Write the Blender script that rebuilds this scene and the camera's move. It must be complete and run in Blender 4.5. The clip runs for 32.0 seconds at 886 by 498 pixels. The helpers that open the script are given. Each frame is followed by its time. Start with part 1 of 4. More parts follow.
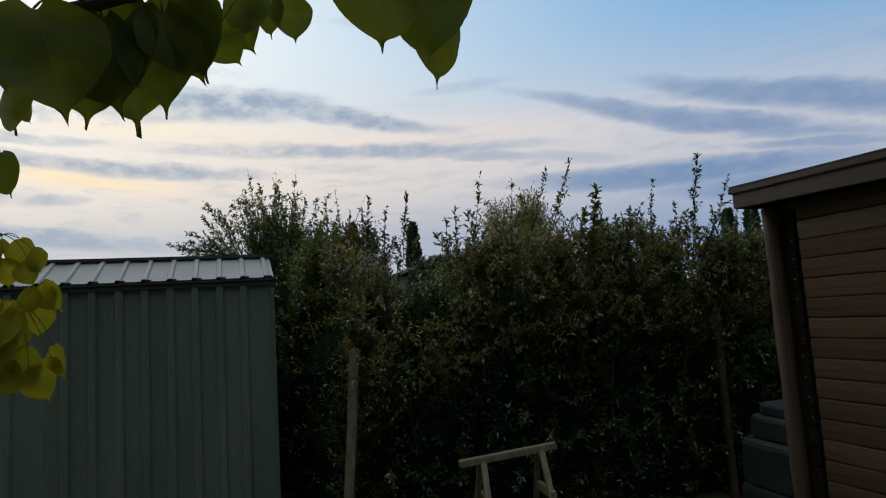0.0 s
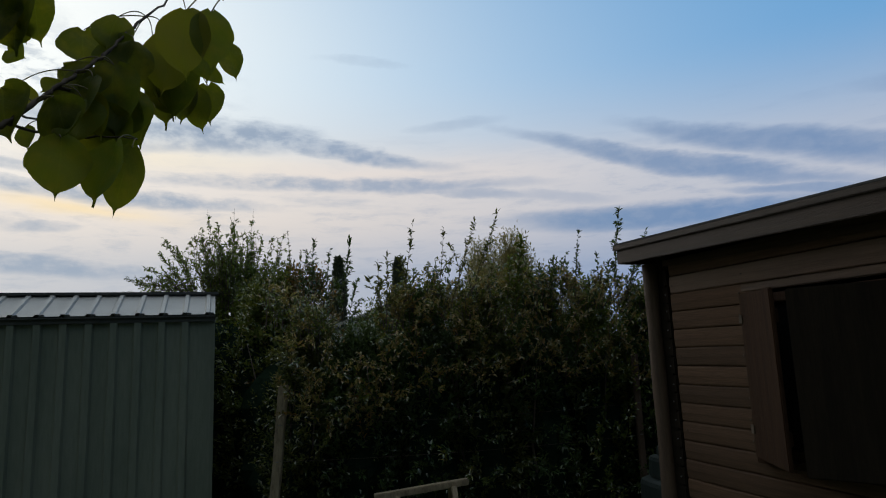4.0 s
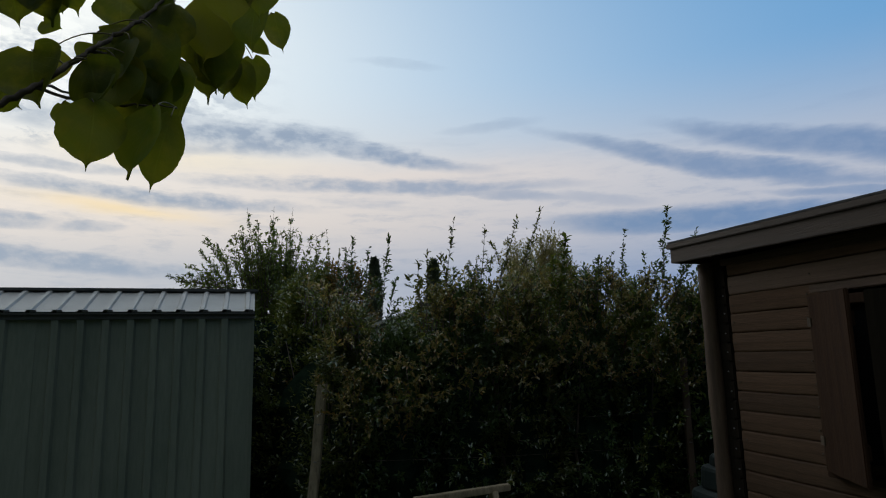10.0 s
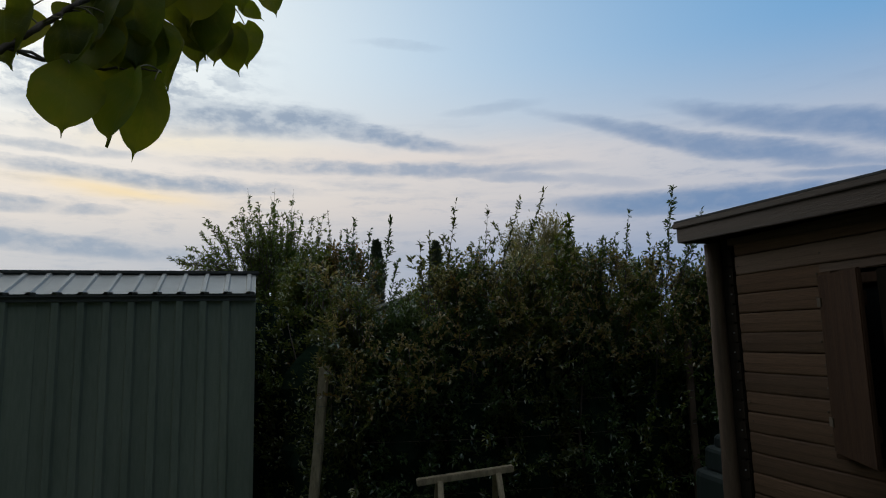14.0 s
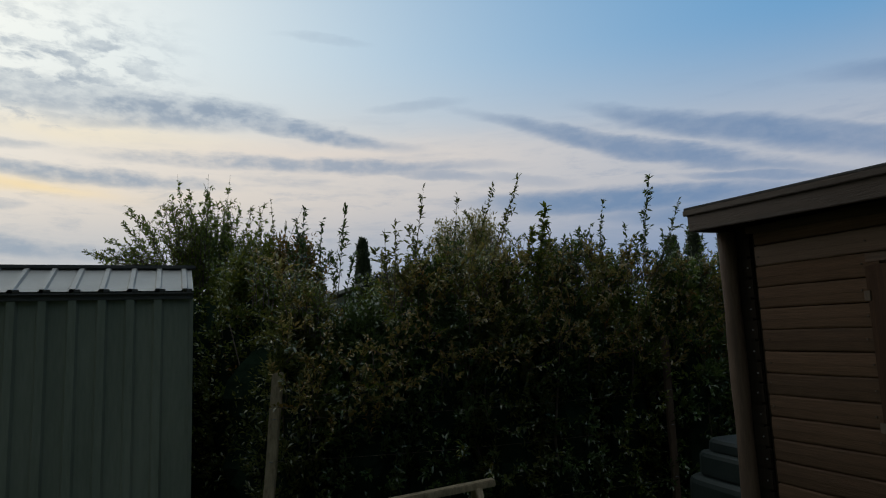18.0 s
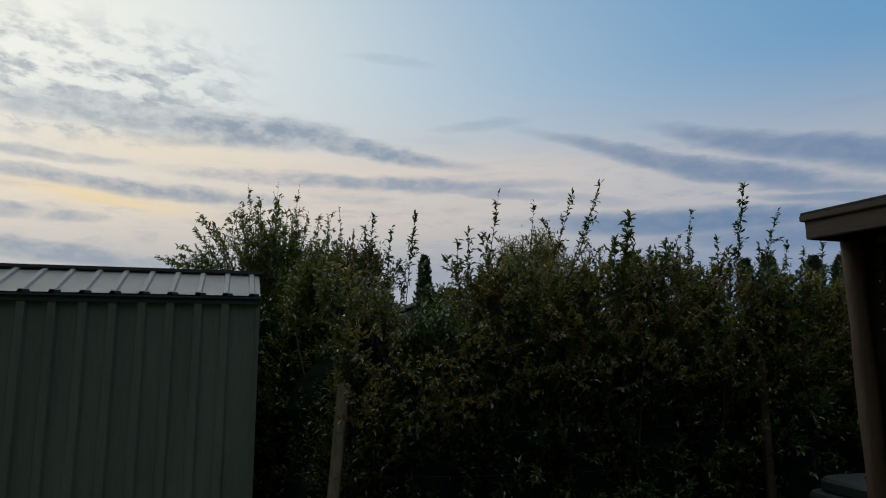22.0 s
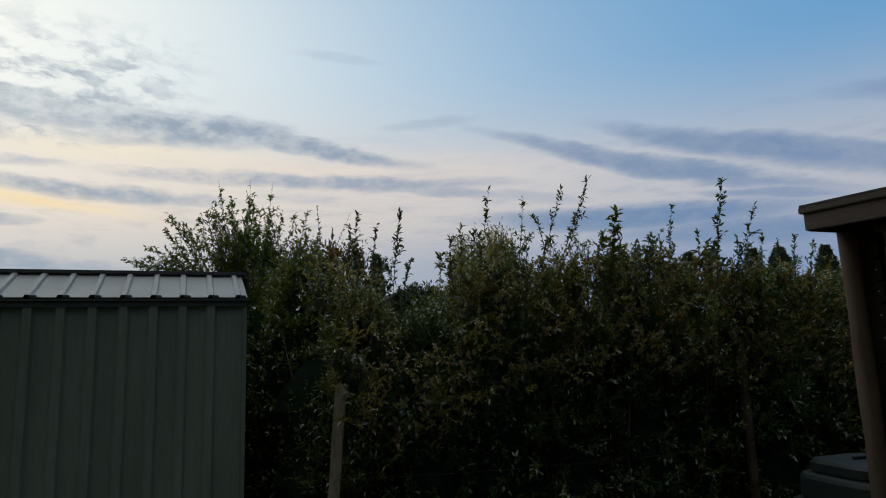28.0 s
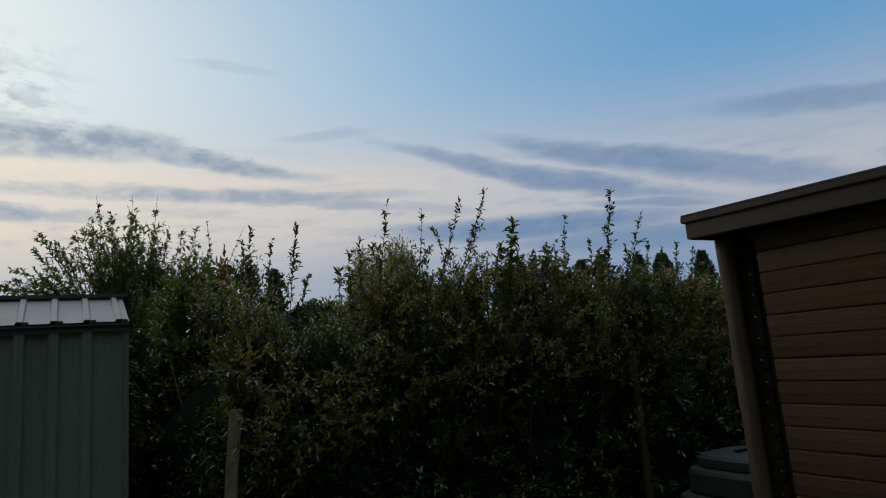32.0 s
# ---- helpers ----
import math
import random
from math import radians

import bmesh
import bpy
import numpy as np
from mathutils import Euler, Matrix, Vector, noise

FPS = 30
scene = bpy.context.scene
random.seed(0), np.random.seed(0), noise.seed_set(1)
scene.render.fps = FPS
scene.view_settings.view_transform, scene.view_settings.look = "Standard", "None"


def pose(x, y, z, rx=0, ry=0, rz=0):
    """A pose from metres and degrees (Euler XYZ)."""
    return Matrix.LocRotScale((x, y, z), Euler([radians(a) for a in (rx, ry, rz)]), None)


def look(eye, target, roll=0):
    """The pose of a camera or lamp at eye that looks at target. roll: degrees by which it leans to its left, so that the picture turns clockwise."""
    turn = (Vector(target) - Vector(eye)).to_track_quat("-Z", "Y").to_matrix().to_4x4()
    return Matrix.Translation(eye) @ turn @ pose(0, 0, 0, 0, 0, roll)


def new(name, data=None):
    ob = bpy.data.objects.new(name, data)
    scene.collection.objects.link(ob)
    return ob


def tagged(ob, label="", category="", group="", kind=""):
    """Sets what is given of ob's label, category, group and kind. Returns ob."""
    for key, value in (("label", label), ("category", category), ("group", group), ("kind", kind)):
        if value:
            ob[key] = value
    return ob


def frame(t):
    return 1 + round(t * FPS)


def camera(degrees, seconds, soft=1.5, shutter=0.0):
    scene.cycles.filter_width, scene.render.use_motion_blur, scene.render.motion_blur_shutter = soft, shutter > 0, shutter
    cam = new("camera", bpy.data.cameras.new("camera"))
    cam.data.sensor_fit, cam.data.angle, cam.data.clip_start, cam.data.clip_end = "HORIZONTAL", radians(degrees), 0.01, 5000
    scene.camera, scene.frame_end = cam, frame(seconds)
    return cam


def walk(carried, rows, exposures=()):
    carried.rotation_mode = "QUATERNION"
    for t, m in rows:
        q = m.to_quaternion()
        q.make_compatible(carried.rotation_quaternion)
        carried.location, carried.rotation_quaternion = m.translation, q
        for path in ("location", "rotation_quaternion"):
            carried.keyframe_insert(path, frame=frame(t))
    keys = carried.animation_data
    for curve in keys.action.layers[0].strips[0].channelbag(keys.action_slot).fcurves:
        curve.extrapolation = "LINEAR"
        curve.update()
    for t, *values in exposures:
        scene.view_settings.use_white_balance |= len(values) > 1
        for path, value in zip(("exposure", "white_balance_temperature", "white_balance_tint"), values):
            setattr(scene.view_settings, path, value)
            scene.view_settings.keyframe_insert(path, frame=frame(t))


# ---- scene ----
cam = camera(69.4, 32.0, soft=1.1)
PATH = [
    (0, (-0.191, 0.41, 1.623), (-0.105, 2.397, 1.832), -3.5),
    (0.5, (-0.151, 0.353, 1.637), (0.022, 2.334, 1.855), -3.8),
    (1, (-0.11, 0.279, 1.636), (0.151, 2.252, 1.832), -2.4),
    (1.5, (-0.059, 0.201, 1.647), (0.29, 2.15, 1.93), -2.3),
    (2, (0.031, 0.175, 1.649), (0.411, 2.107, 1.998), -2.8),
    (2.5, (0.128, 0.177, 1.638), (0.377, 2.132, 1.977), -2.4),
    (3, (0.214, 0.166, 1.62), (0.388, 2.136, 1.916), -1.9),
    (3.5, (0.243, 0.109, 1.623), (0.366, 2.078, 1.95), -2.2),
    (5.5, (0.46, -0.041, 1.634), (0.586, 1.936, 1.906), -2.3),
    (6, (0.504, 0.024, 1.627), (0.444, 2.003, 1.911), -1.3),
    (6.5, (0.523, 0.053, 1.624), (0.328, 2.024, 1.905), -1.0),
    (7, (0.49, 0.083, 1.617), (0.292, 2.057, 1.869), -0.4),
    (7.5, (0.417, 0.135, 1.617), (0.299, 2.117, 1.854), -1.4),
    (8, (0.334, 0.171, 1.625), (0.291, 2.153, 1.891), -1.7),
    (8.5, (0.279, 0.18, 1.625), (0.298, 2.154, 1.944), -1.5),
    (9, (0.253, 0.185, 1.619), (0.344, 2.159, 1.928), -1.6),
    (9.5, (0.236, 0.205, 1.62), (0.308, 2.182, 1.919), -1.3),
    (10, (0.233, 0.178, 1.621), (0.247, 2.151, 1.948), -1.3),
    (10.5, (0.236, 0.157, 1.615), (0.254, 2.135, 1.91), -1.0),
    (11, (0.223, 0.168, 1.611), (0.257, 2.15, 1.877), -0.9),
    (11.5, (0.229, 0.169, 1.607), (0.247, 2.152, 1.865), -1.1),
    (12, (0.228, 0.186, 1.615), (0.265, 2.167, 1.886), -1.6),
    (12.5, (0.235, 0.185, 1.607), (0.298, 2.166, 1.874), -1.5),
    (13, (0.232, 0.183, 1.613), (0.279, 2.161, 1.907), -1.3),
    (13.5, (0.232, 0.191, 1.615), (0.24, 2.171, 1.897), -1.5),
    (15.5, (0.192, 0.498, 1.626), (0.223, 2.481, 1.885), -0.6),
    (16, (0.094, 0.571, 1.62), (0.275, 2.549, 1.85), -2.3),
    (16.5, (0.003, 0.614, 1.63), (0.225, 2.582, 1.905), -2.2),
    (17, (-0.063, 0.652, 1.642), (0.231, 2.6, 1.988), -1.5),
    (17.5, (-0.086, 0.645, 1.639), (0.197, 2.599, 1.953), -1.6),
    (18, (-0.083, 0.747, 1.649), (0.158, 2.716, 1.907), -2.2),
    (18.5, (-0.106, 0.786, 1.631), (0.081, 2.758, 1.901), -1.4),
    (19, (-0.095, 0.836, 1.622), (0.065, 2.813, 1.882), -1.7),
    (19.5, (-0.099, 0.914, 1.638), (0.008, 2.889, 1.933), -1.1),
    (20, (-0.11, 0.95, 1.601), (-0.109, 2.925, 1.918), -0.3),
    (20.5, (-0.144, 0.909, 1.591), (-0.231, 2.88, 1.922), 0.3),
    (21, (-0.126, 0.953, 1.601), (-0.228, 2.927, 1.903), 0.6),
    (21.5, (-0.128, 0.963, 1.582), (-0.165, 2.941, 1.874), -0.8),
    (22, (-0.152, 1.016, 1.614), (-0.101, 2.989, 1.934), -0.3),
    (22.5, (-0.172, 1.007, 1.602), (-0.167, 2.987, 1.886), 0.1),
    (23, (-0.216, 1.041, 1.594), (-0.11, 3.02, 1.86), -0.4),
    (23.5, (-0.26, 1.1, 1.617), (-0.009, 3.078, 1.766), -2.6),
    (24, (-0.331, 1.096, 1.675), (-0.077, 3.073, 1.834), -1.7),
    (24.5, (-0.388, 1.056, 1.696), (-0.206, 3.029, 1.97), -2.6),
    (25, (-0.417, 1.063, 1.685), (-0.232, 3.029, 2.002), -1.5),
    (25.5, (-0.41, 1.08, 1.659), (-0.226, 3.048, 1.965), -1.1),
    (27.5, (-0.465, 1.036, 1.615), (-0.245, 3.001, 1.911), -1.0),
    (28, (-0.448, 1.049, 1.613), (-0.241, 3.013, 1.925), -1.9),
    (28.5, (-0.455, 1.057, 1.635), (-0.255, 3.017, 1.979), -1.9),
    (29, (-0.451, 1.041, 1.62), (-0.25, 2.995, 1.994), -1.1),
    (29.5, (-0.469, 1.016, 1.604), (-0.275, 2.972, 1.977), -1.0),
    (30, (-0.471, 1.017, 1.601), (-0.26, 2.97, 1.977), -0.9),
    (30.5, (-0.47, 1.041, 1.609), (-0.197, 2.99, 1.968), -1.4),
    (31, (-0.467, 1.034, 1.603), (-0.184, 2.98, 1.968), -0.3),
    (31.5, (-0.407, 1.106, 1.653), (0.064, 3.02, 1.989), -4.5),
    (32, (-0.43, 1.098, 1.632), (0.082, 3.003, 1.964), -4.6),
]
walk(cam, [(t, look(eye, target, roll)) for t, eye, target, roll in PATH],
     exposures=[(0, 0.1, 6420, 9), (1, 0.16, 6400, 9), (2, 0.2, 6320, 9), (3, 0.08, 6300, 9), (6, 0, 6280, 9), (9, -0.03, 6250, 9), (13, -0.02, 6280, 9), (17, -0.07, 6410, 7), (20, -0.08, 6530, 8), (21, -0.22, 6510, 8), (23, -0.12, 6630, 8), (24, -0.03, 6590, 8), (25, -0.03, 6530, 8), (28, -0.05, 6470, 8), (30, -0.11, 6470, 7), (32, -0.1, 6430, 7)])

# ---- world, sun, exposure ----
def lin(r, g, b):
    """Linear colour from an 8-bit display colour."""
    return tuple(((c / 255 + 0.055) / 1.055) ** 2.4 if c > 10 else c / 255 / 12.92 for c in (r, g, b)) + (1.0,)


class Graph:
    """Short hand for wiring shader nodes."""

    def __init__(self, tree):
        self.tree = tree
        tree.nodes.clear()

    def node(self, kind, **inputs):
        n = self.tree.nodes.new(kind)
        for key, value in inputs.items():
            self.put(n.inputs[key.replace("_", " ")], value)
        return n

    def put(self, socket, value):
        if isinstance(value, bpy.types.NodeSocket):
            self.tree.links.new(value, socket)
        else:
            socket.default_value = value

    def math(self, op, a, b=0.0, c=0.0, clamp=False):
        n = self.tree.nodes.new("ShaderNodeMath")
        n.operation, n.use_clamp = op, clamp
        for i, v in enumerate((a, b, c)):
            self.put(n.inputs[i], v)
        return n.outputs[0]

    def smooth(self, v, lo, hi):
        n = self.tree.nodes.new("ShaderNodeMapRange")
        n.interpolation_type = "SMOOTHSTEP"
        for key, value in zip(("Value", "From Min", "From Max"), (v, lo, hi)):
            self.put(n.inputs[key], value)
        return n.outputs[0]

    def mix(self, f, a, b, blend="MIX"):
        n = self.tree.nodes.new("ShaderNodeMix")
        n.data_type, n.blend_type = "RGBA", blend
        self.put(n.inputs[0], f), self.put(n.inputs[6], a), self.put(n.inputs[7], b)
        return n.outputs[2]

    def noise(self, vec, scale, detail=4.0, rough=0.55, distort=0.0):
        n = self.node("ShaderNodeTexNoise", Scale=scale, Detail=detail, Roughness=rough, Distortion=distort)
        if vec is not None:
            self.put(n.inputs["Vector"], vec)
        return n.outputs["Fac"]


SUN_AZ, SUN_EL = -52.0, 24.0   # degrees right of +y, and above the horizon

world = bpy.data.worlds.new("dusk_sky")
scene.world = world
world.use_nodes = True
g = Graph(world.node_tree)
way = g.node("ShaderNodeTexCoord").outputs["Generated"]
xyz = g.node("ShaderNodeSeparateXYZ", Vector=way)
az = g.math("MULTIPLY", g.math("ARCTAN2", xyz.outputs[0], xyz.outputs[1]), 57.2958)
el = g.math("MULTIPLY", g.math("ARCSINE", xyz.outputs[2]), 57.2958)
flat = g.node("ShaderNodeCombineXYZ", X=g.math("MULTIPLY", az, 0.30), Y=el).outputs[0]
warp = g.math("SUBTRACT", g.noise(flat, 0.22, 5.0, 0.6), 0.5)
warp2 = g.math("SUBTRACT", g.noise(flat, 0.75, 5.0, 0.65), 0.5)
elw = g.math("ADD", el, g.math("ADD", g.math("MULTIPLY", warp, 1.5), g.math("MULTIPLY", warp2, 0.9)))
azw = g.math("ADD", az, g.math("MULTIPLY", warp, 5.0))
side = g.smooth(az, -36.0, 42.0)
low = g.mix(side, lin(188, 187, 190), lin(130, 148, 180))
mid = g.mix(side, lin(230, 214, 198), lin(186, 187, 196))
top = g.mix(g.smooth(g.math("ADD", az, g.math("MULTIPLY", g.math("SUBTRACT", el, 20.0), 0.9)), -30.0, 52.0), lin(208, 223, 232), lin(105, 158, 204))
base = g.mix(g.smooth(el, 6.0, 13.0), low, mid)
base = g.mix(g.smooth(el, 11.0, 25.0), base, top)
base = g.mix(g.smooth(el, 30.0, 60.0), base, lin(152, 156, 156))
# the veiled sun glows behind the thin cloud
gx = g.math("DIVIDE", g.math("SUBTRACT", az, SUN_AZ + 12), 28.0)
gy = g.math("DIVIDE", g.math("SUBTRACT", el, 26.0), 11.0)
glow = g.math("EXPONENT", g.math("MULTIPLY", g.math("ADD", g.math("MULTIPLY", gx, gx), g.math("MULTIPLY", gy, gy)), -1.0))
base = g.mix(g.math("MULTIPLY", glow, 0.97, clamp=True), base, (1.0, 0.985, 0.91, 1.0))
nishita = g.tree.nodes.new("ShaderNodeTexSky")
nishita.sky_type, nishita.sun_disc = "NISHITA", False
nishita.sun_elevation, nishita.sun_rotation = radians(SUN_EL), radians(SUN_AZ)
base = g.mix(0.006, base, nishita.outputs[0], "ADD")
# cloud banks: centre azimuth, elevation, half length, half height, slope, density
BANKS = (
    (-16.5, 18.75, 7.5, 1.2, 0.02, 0.9), (-6.2, 18.1, 9.0, 0.68, -0.165, 0.9), (-22.0, 17.7, 4.0, 0.5, 0.0, 0.6), (-27.0, 19.0, 9.0, 1.1, 0.03, 0.7),
    (-5.5, 14.95, 15.0, 0.62, -0.015, 0.8), (4.5, 14.3, 6.5, 0.4, -0.12, 0.6), (-25.0, 13.4, 11.0, 0.62, -0.03, 0.85), (-32.0, 15.2, 6.5, 0.38, 0.02, 0.6),
    (-34.3, 10.7, 3.0, 0.55, 0.03, 0.75), (-29.4, 10.6, 2.2, 0.42, 0.05, 0.7), (-31.0, 8.0, 10.0, 0.7, -0.1, 0.85),
    (4.9, 20.0, 3.8, 0.45, 0.08, 0.28), (-4.0, 25.4, 3.5, 0.3, -0.08, 0.2),
    (24.2, 15.25, 12.0, 0.8, -0.28, 0.85), (32.3, 15.4, 9.5, 1.05, -0.3, 0.85), (40.0, 13.4, 8.0, 1.0, -0.25, 0.7),
    (22.5, 10.8, 11.5, 0.95, -0.04, 1.0), (33.5, 11.5, 4.5, 0.45, -0.16, 0.7), (31.5, 8.9, 9.0, 0.9, -0.05, 0.8), (14.0, 13.2, 4.5, 0.45, -0.1, 0.35),
    (49.0, 17.0, 9.0, 0.9, -0.12, 0.6),
)
cloud = 0.0
fray = g.math("SUBTRACT", 1.9, g.math("MULTIPLY", g.smooth(az, -14.0, 10.0), 1.25))
for a0, e0, ha, he, slope, dense in BANKS:
    dx = g.math("SUBTRACT", azw, a0)
    dy = g.math("SUBTRACT", g.math("SUBTRACT", elw, e0), g.math("MULTIPLY", dx, slope))
    dx, dy = g.math("DIVIDE", dx, ha), g.math("DIVIDE", dy, he)
    far = g.math("ADD", g.math("MULTIPLY", dx, dx), g.math("MULTIPLY", dy, dy))
    cloud = g.math("MAXIMUM", cloud, g.math("MULTIPLY", g.smooth(g.math("ADD", far, g.math("MULTIPLY", warp2, fray)), 2.3, 0.0), dense))
# small dappled cloud towards the sun
dap = g.smooth(g.noise(g.node("ShaderNodeCombineXYZ", X=g.math("MULTIPLY", azw, 0.42), Y=g.math("ADD", elw, g.math("MULTIPLY", az, 0.06))).outputs[0], 0.85, 6.0, 0.6), 0.42, 0.62)
reach = g.math("MULTIPLY", g.smooth(az, -12.0, -23.0), g.math("MULTIPLY", g.smooth(el, 15.5, 17.5), g.smooth(el, 28.0, 22.0)))
cloud = g.math("MAXIMUM", cloud, g.math("MULTIPLY", g.math("MULTIPLY", dap, reach), 0.72))
wisps = g.math("MULTIPLY", g.smooth(g.noise(g.node("ShaderNodeCombineXYZ", X=g.math("MULTIPLY", az, 0.16), Y=el).outputs[0], 0.5, 6.0, 0.6), 0.5, 0.75), g.smooth(el, 23.0, 12.0))
fine = g.math("MULTIPLY", g.smooth(g.noise(g.node("ShaderNodeCombineXYZ", X=g.math("MULTIPLY", azw, 0.2), Y=elw).outputs[0], 1.1, 6.0, 0.65), 0.48, 0.72), g.smooth(el, 20.0, 12.0))
cloud = g.math("MAXIMUM", cloud, g.math("MAXIMUM", g.math("MULTIPLY", wisps, 0.5), g.math("MULTIPLY", fine, 0.32)))
tear = g.noise(g.node("ShaderNodeCombineXYZ", X=g.math("MULTIPLY", az, 0.55), Y=el).outputs[0], 0.9, 6.0, 0.58)
cloud = g.math("MULTIPLY", cloud, g.math("SUBTRACT", 1.05, g.math("MULTIPLY", g.smooth(tear, 0.64, 0.3), g.math("MULTIPLY", fray, 0.27))), clamp=True)
ink = g.mix(side, lin(156, 169, 185), lin(112, 139, 176))
sky = g.mix(cloud, base, ink)
# warm edge low in the west
wx = g.math("DIVIDE", g.math("SUBTRACT", azw, -27.0), 6.5)
wy = g.math("DIVIDE", g.math("SUBTRACT", g.math("ADD", elw, g.math("MULTIPLY", az, 0.05)), 10.9), 0.55)
warm = g.math("EXPONENT", g.math("MULTIPLY", g.math("ADD", g.math("MULTIPLY", wx, wx), g.math("MULTIPLY", wy, wy)), -1.0))
sky = g.mix(g.math("MULTIPLY", warm, 0.75), sky, lin(255, 228, 178))
# unseen sky dimmed away from the sunset and brightened overhead to light the garden
over = g.math("MULTIPLY", g.smooth(xyz.outputs[2], 0.52, 0.94), 1.85)
dim = g.math("ADD", 0.08, g.math("MULTIPLY", g.math("MAXIMUM", g.smooth(xyz.outputs[1], 0.05, 0.62), over), 0.92))
sky = g.mix(1.0, sky, g.node("ShaderNodeCombineXYZ", X=dim, Y=dim, Z=dim).outputs[0], "MULTIPLY")
px = g.math("DIVIDE", g.math("SUBTRACT", az, -4.0), 24.0)
py = g.math("DIVIDE", g.math("SUBTRACT", elw, 15.8), 1.8)
peach = g.math("EXPONENT", g.math("MULTIPLY", g.math("ADD", g.math("MULTIPLY", px, px), g.math("MULTIPLY", py, py)), -1.0))
sky = g.mix(g.math("MULTIPLY", peach, g.math("SUBTRACT", 0.52, g.math("MULTIPLY", cloud, 0.52))), sky, lin(238, 220, 206))
# cream light under the long bank towards the sun
cx = g.math("DIVIDE", g.math("SUBTRACT", azw, -22.0), 10.0)
cy = g.math("DIVIDE", g.math("SUBTRACT", elw, 16.7), 1.1)
cream = g.math("EXPONENT", g.math("MULTIPLY", g.math("ADD", g.math("MULTIPLY", cx, cx), g.math("MULTIPLY", cy, cy)), -1.0))
sky = g.mix(g.math("MULTIPLY", cream, g.math("SUBTRACT", 0.8, g.math("MULTIPLY", cloud, 0.7))), sky, lin(246, 233, 210))
sky = g.mix(g.smooth(el, -0.5, -3.0), sky, lin(40, 44, 40))
back = g.node("ShaderNodeBackground", Color=sky, Strength=1.0)
g.put(g.node("ShaderNodeOutputWorld").inputs["Surface"], back.outputs[0])

sun = new("sun", bpy.data.lights.new("sun", "SUN"))
sun.data.energy, sun.data.angle, sun.data.color = 0.15, radians(14), (1.0, 0.9, 0.78)
sa, se = radians(SUN_AZ), radians(SUN_EL)
sun.matrix_world = look((math.sin(sa) * math.cos(se) * 50, math.cos(sa) * math.cos(se) * 50, math.sin(se) * 50), (0, 0, 0))


# ---- materials ----
def surface(name, a, b, scale=8.0, rough=0.7, metal=0.0, fine=60.0, bump=0.3, stretch=(1, 1, 1), spread=0.25, stain=None, gloss=0.5):
    """A surface that varies between the colours a and b at two scales, with fine relief."""
    m = bpy.data.materials.new(name)
    m.use_nodes = True
    g = Graph(m.node_tree)
    co = g.node("ShaderNodeTexCoord").outputs["Object"]
    mp = g.node("ShaderNodeMapping", Vector=co, Scale=stretch).outputs[0]
    big = g.noise(mp, scale, 5.0, 0.6)
    small = g.noise(mp, fine, 6.0, 0.65)
    rnd = g.node("ShaderNodeObjectInfo").outputs["Random"]
    f = g.math("ADD", g.math("MULTIPLY", big, 0.6), g.math("MULTIPLY", small, 0.45), clamp=True)
    f = g.smooth(f, 0.32, 0.74)
    col = g.mix(f, (*a, 1), (*b, 1))
    shade = g.math("ADD", 1.0 - spread / 2, g.math("MULTIPLY", rnd, spread))
    col = g.mix(1.0, col, g.node("ShaderNodeCombineXYZ", X=shade, Y=shade, Z=shade).outputs[0], "MULTIPLY")
    if stain:
        spot = g.smooth(g.noise(mp, scale * 0.45, 7.0, 0.7, 0.6), 0.55, 0.7)
        col = g.mix(g.math("MULTIPLY", spot, 0.6), col, (*stain, 1))
    bp = g.node("ShaderNodeBump", Strength=bump, Distance=0.004, Height=g.math("ADD", small, g.math("MULTIPLY", big, 0.5)))
    p = g.node("ShaderNodeBsdfPrincipled", Base_Color=col, Metallic=metal, Normal=bp.outputs[0], Specular_IOR_Level=gloss,
               Roughness=g.math("ADD", rough - 0.1, g.math("MULTIPLY", small, 0.2)))
    g.put(g.node("ShaderNodeOutputMaterial").inputs["Surface"], p.outputs[0])
    return m


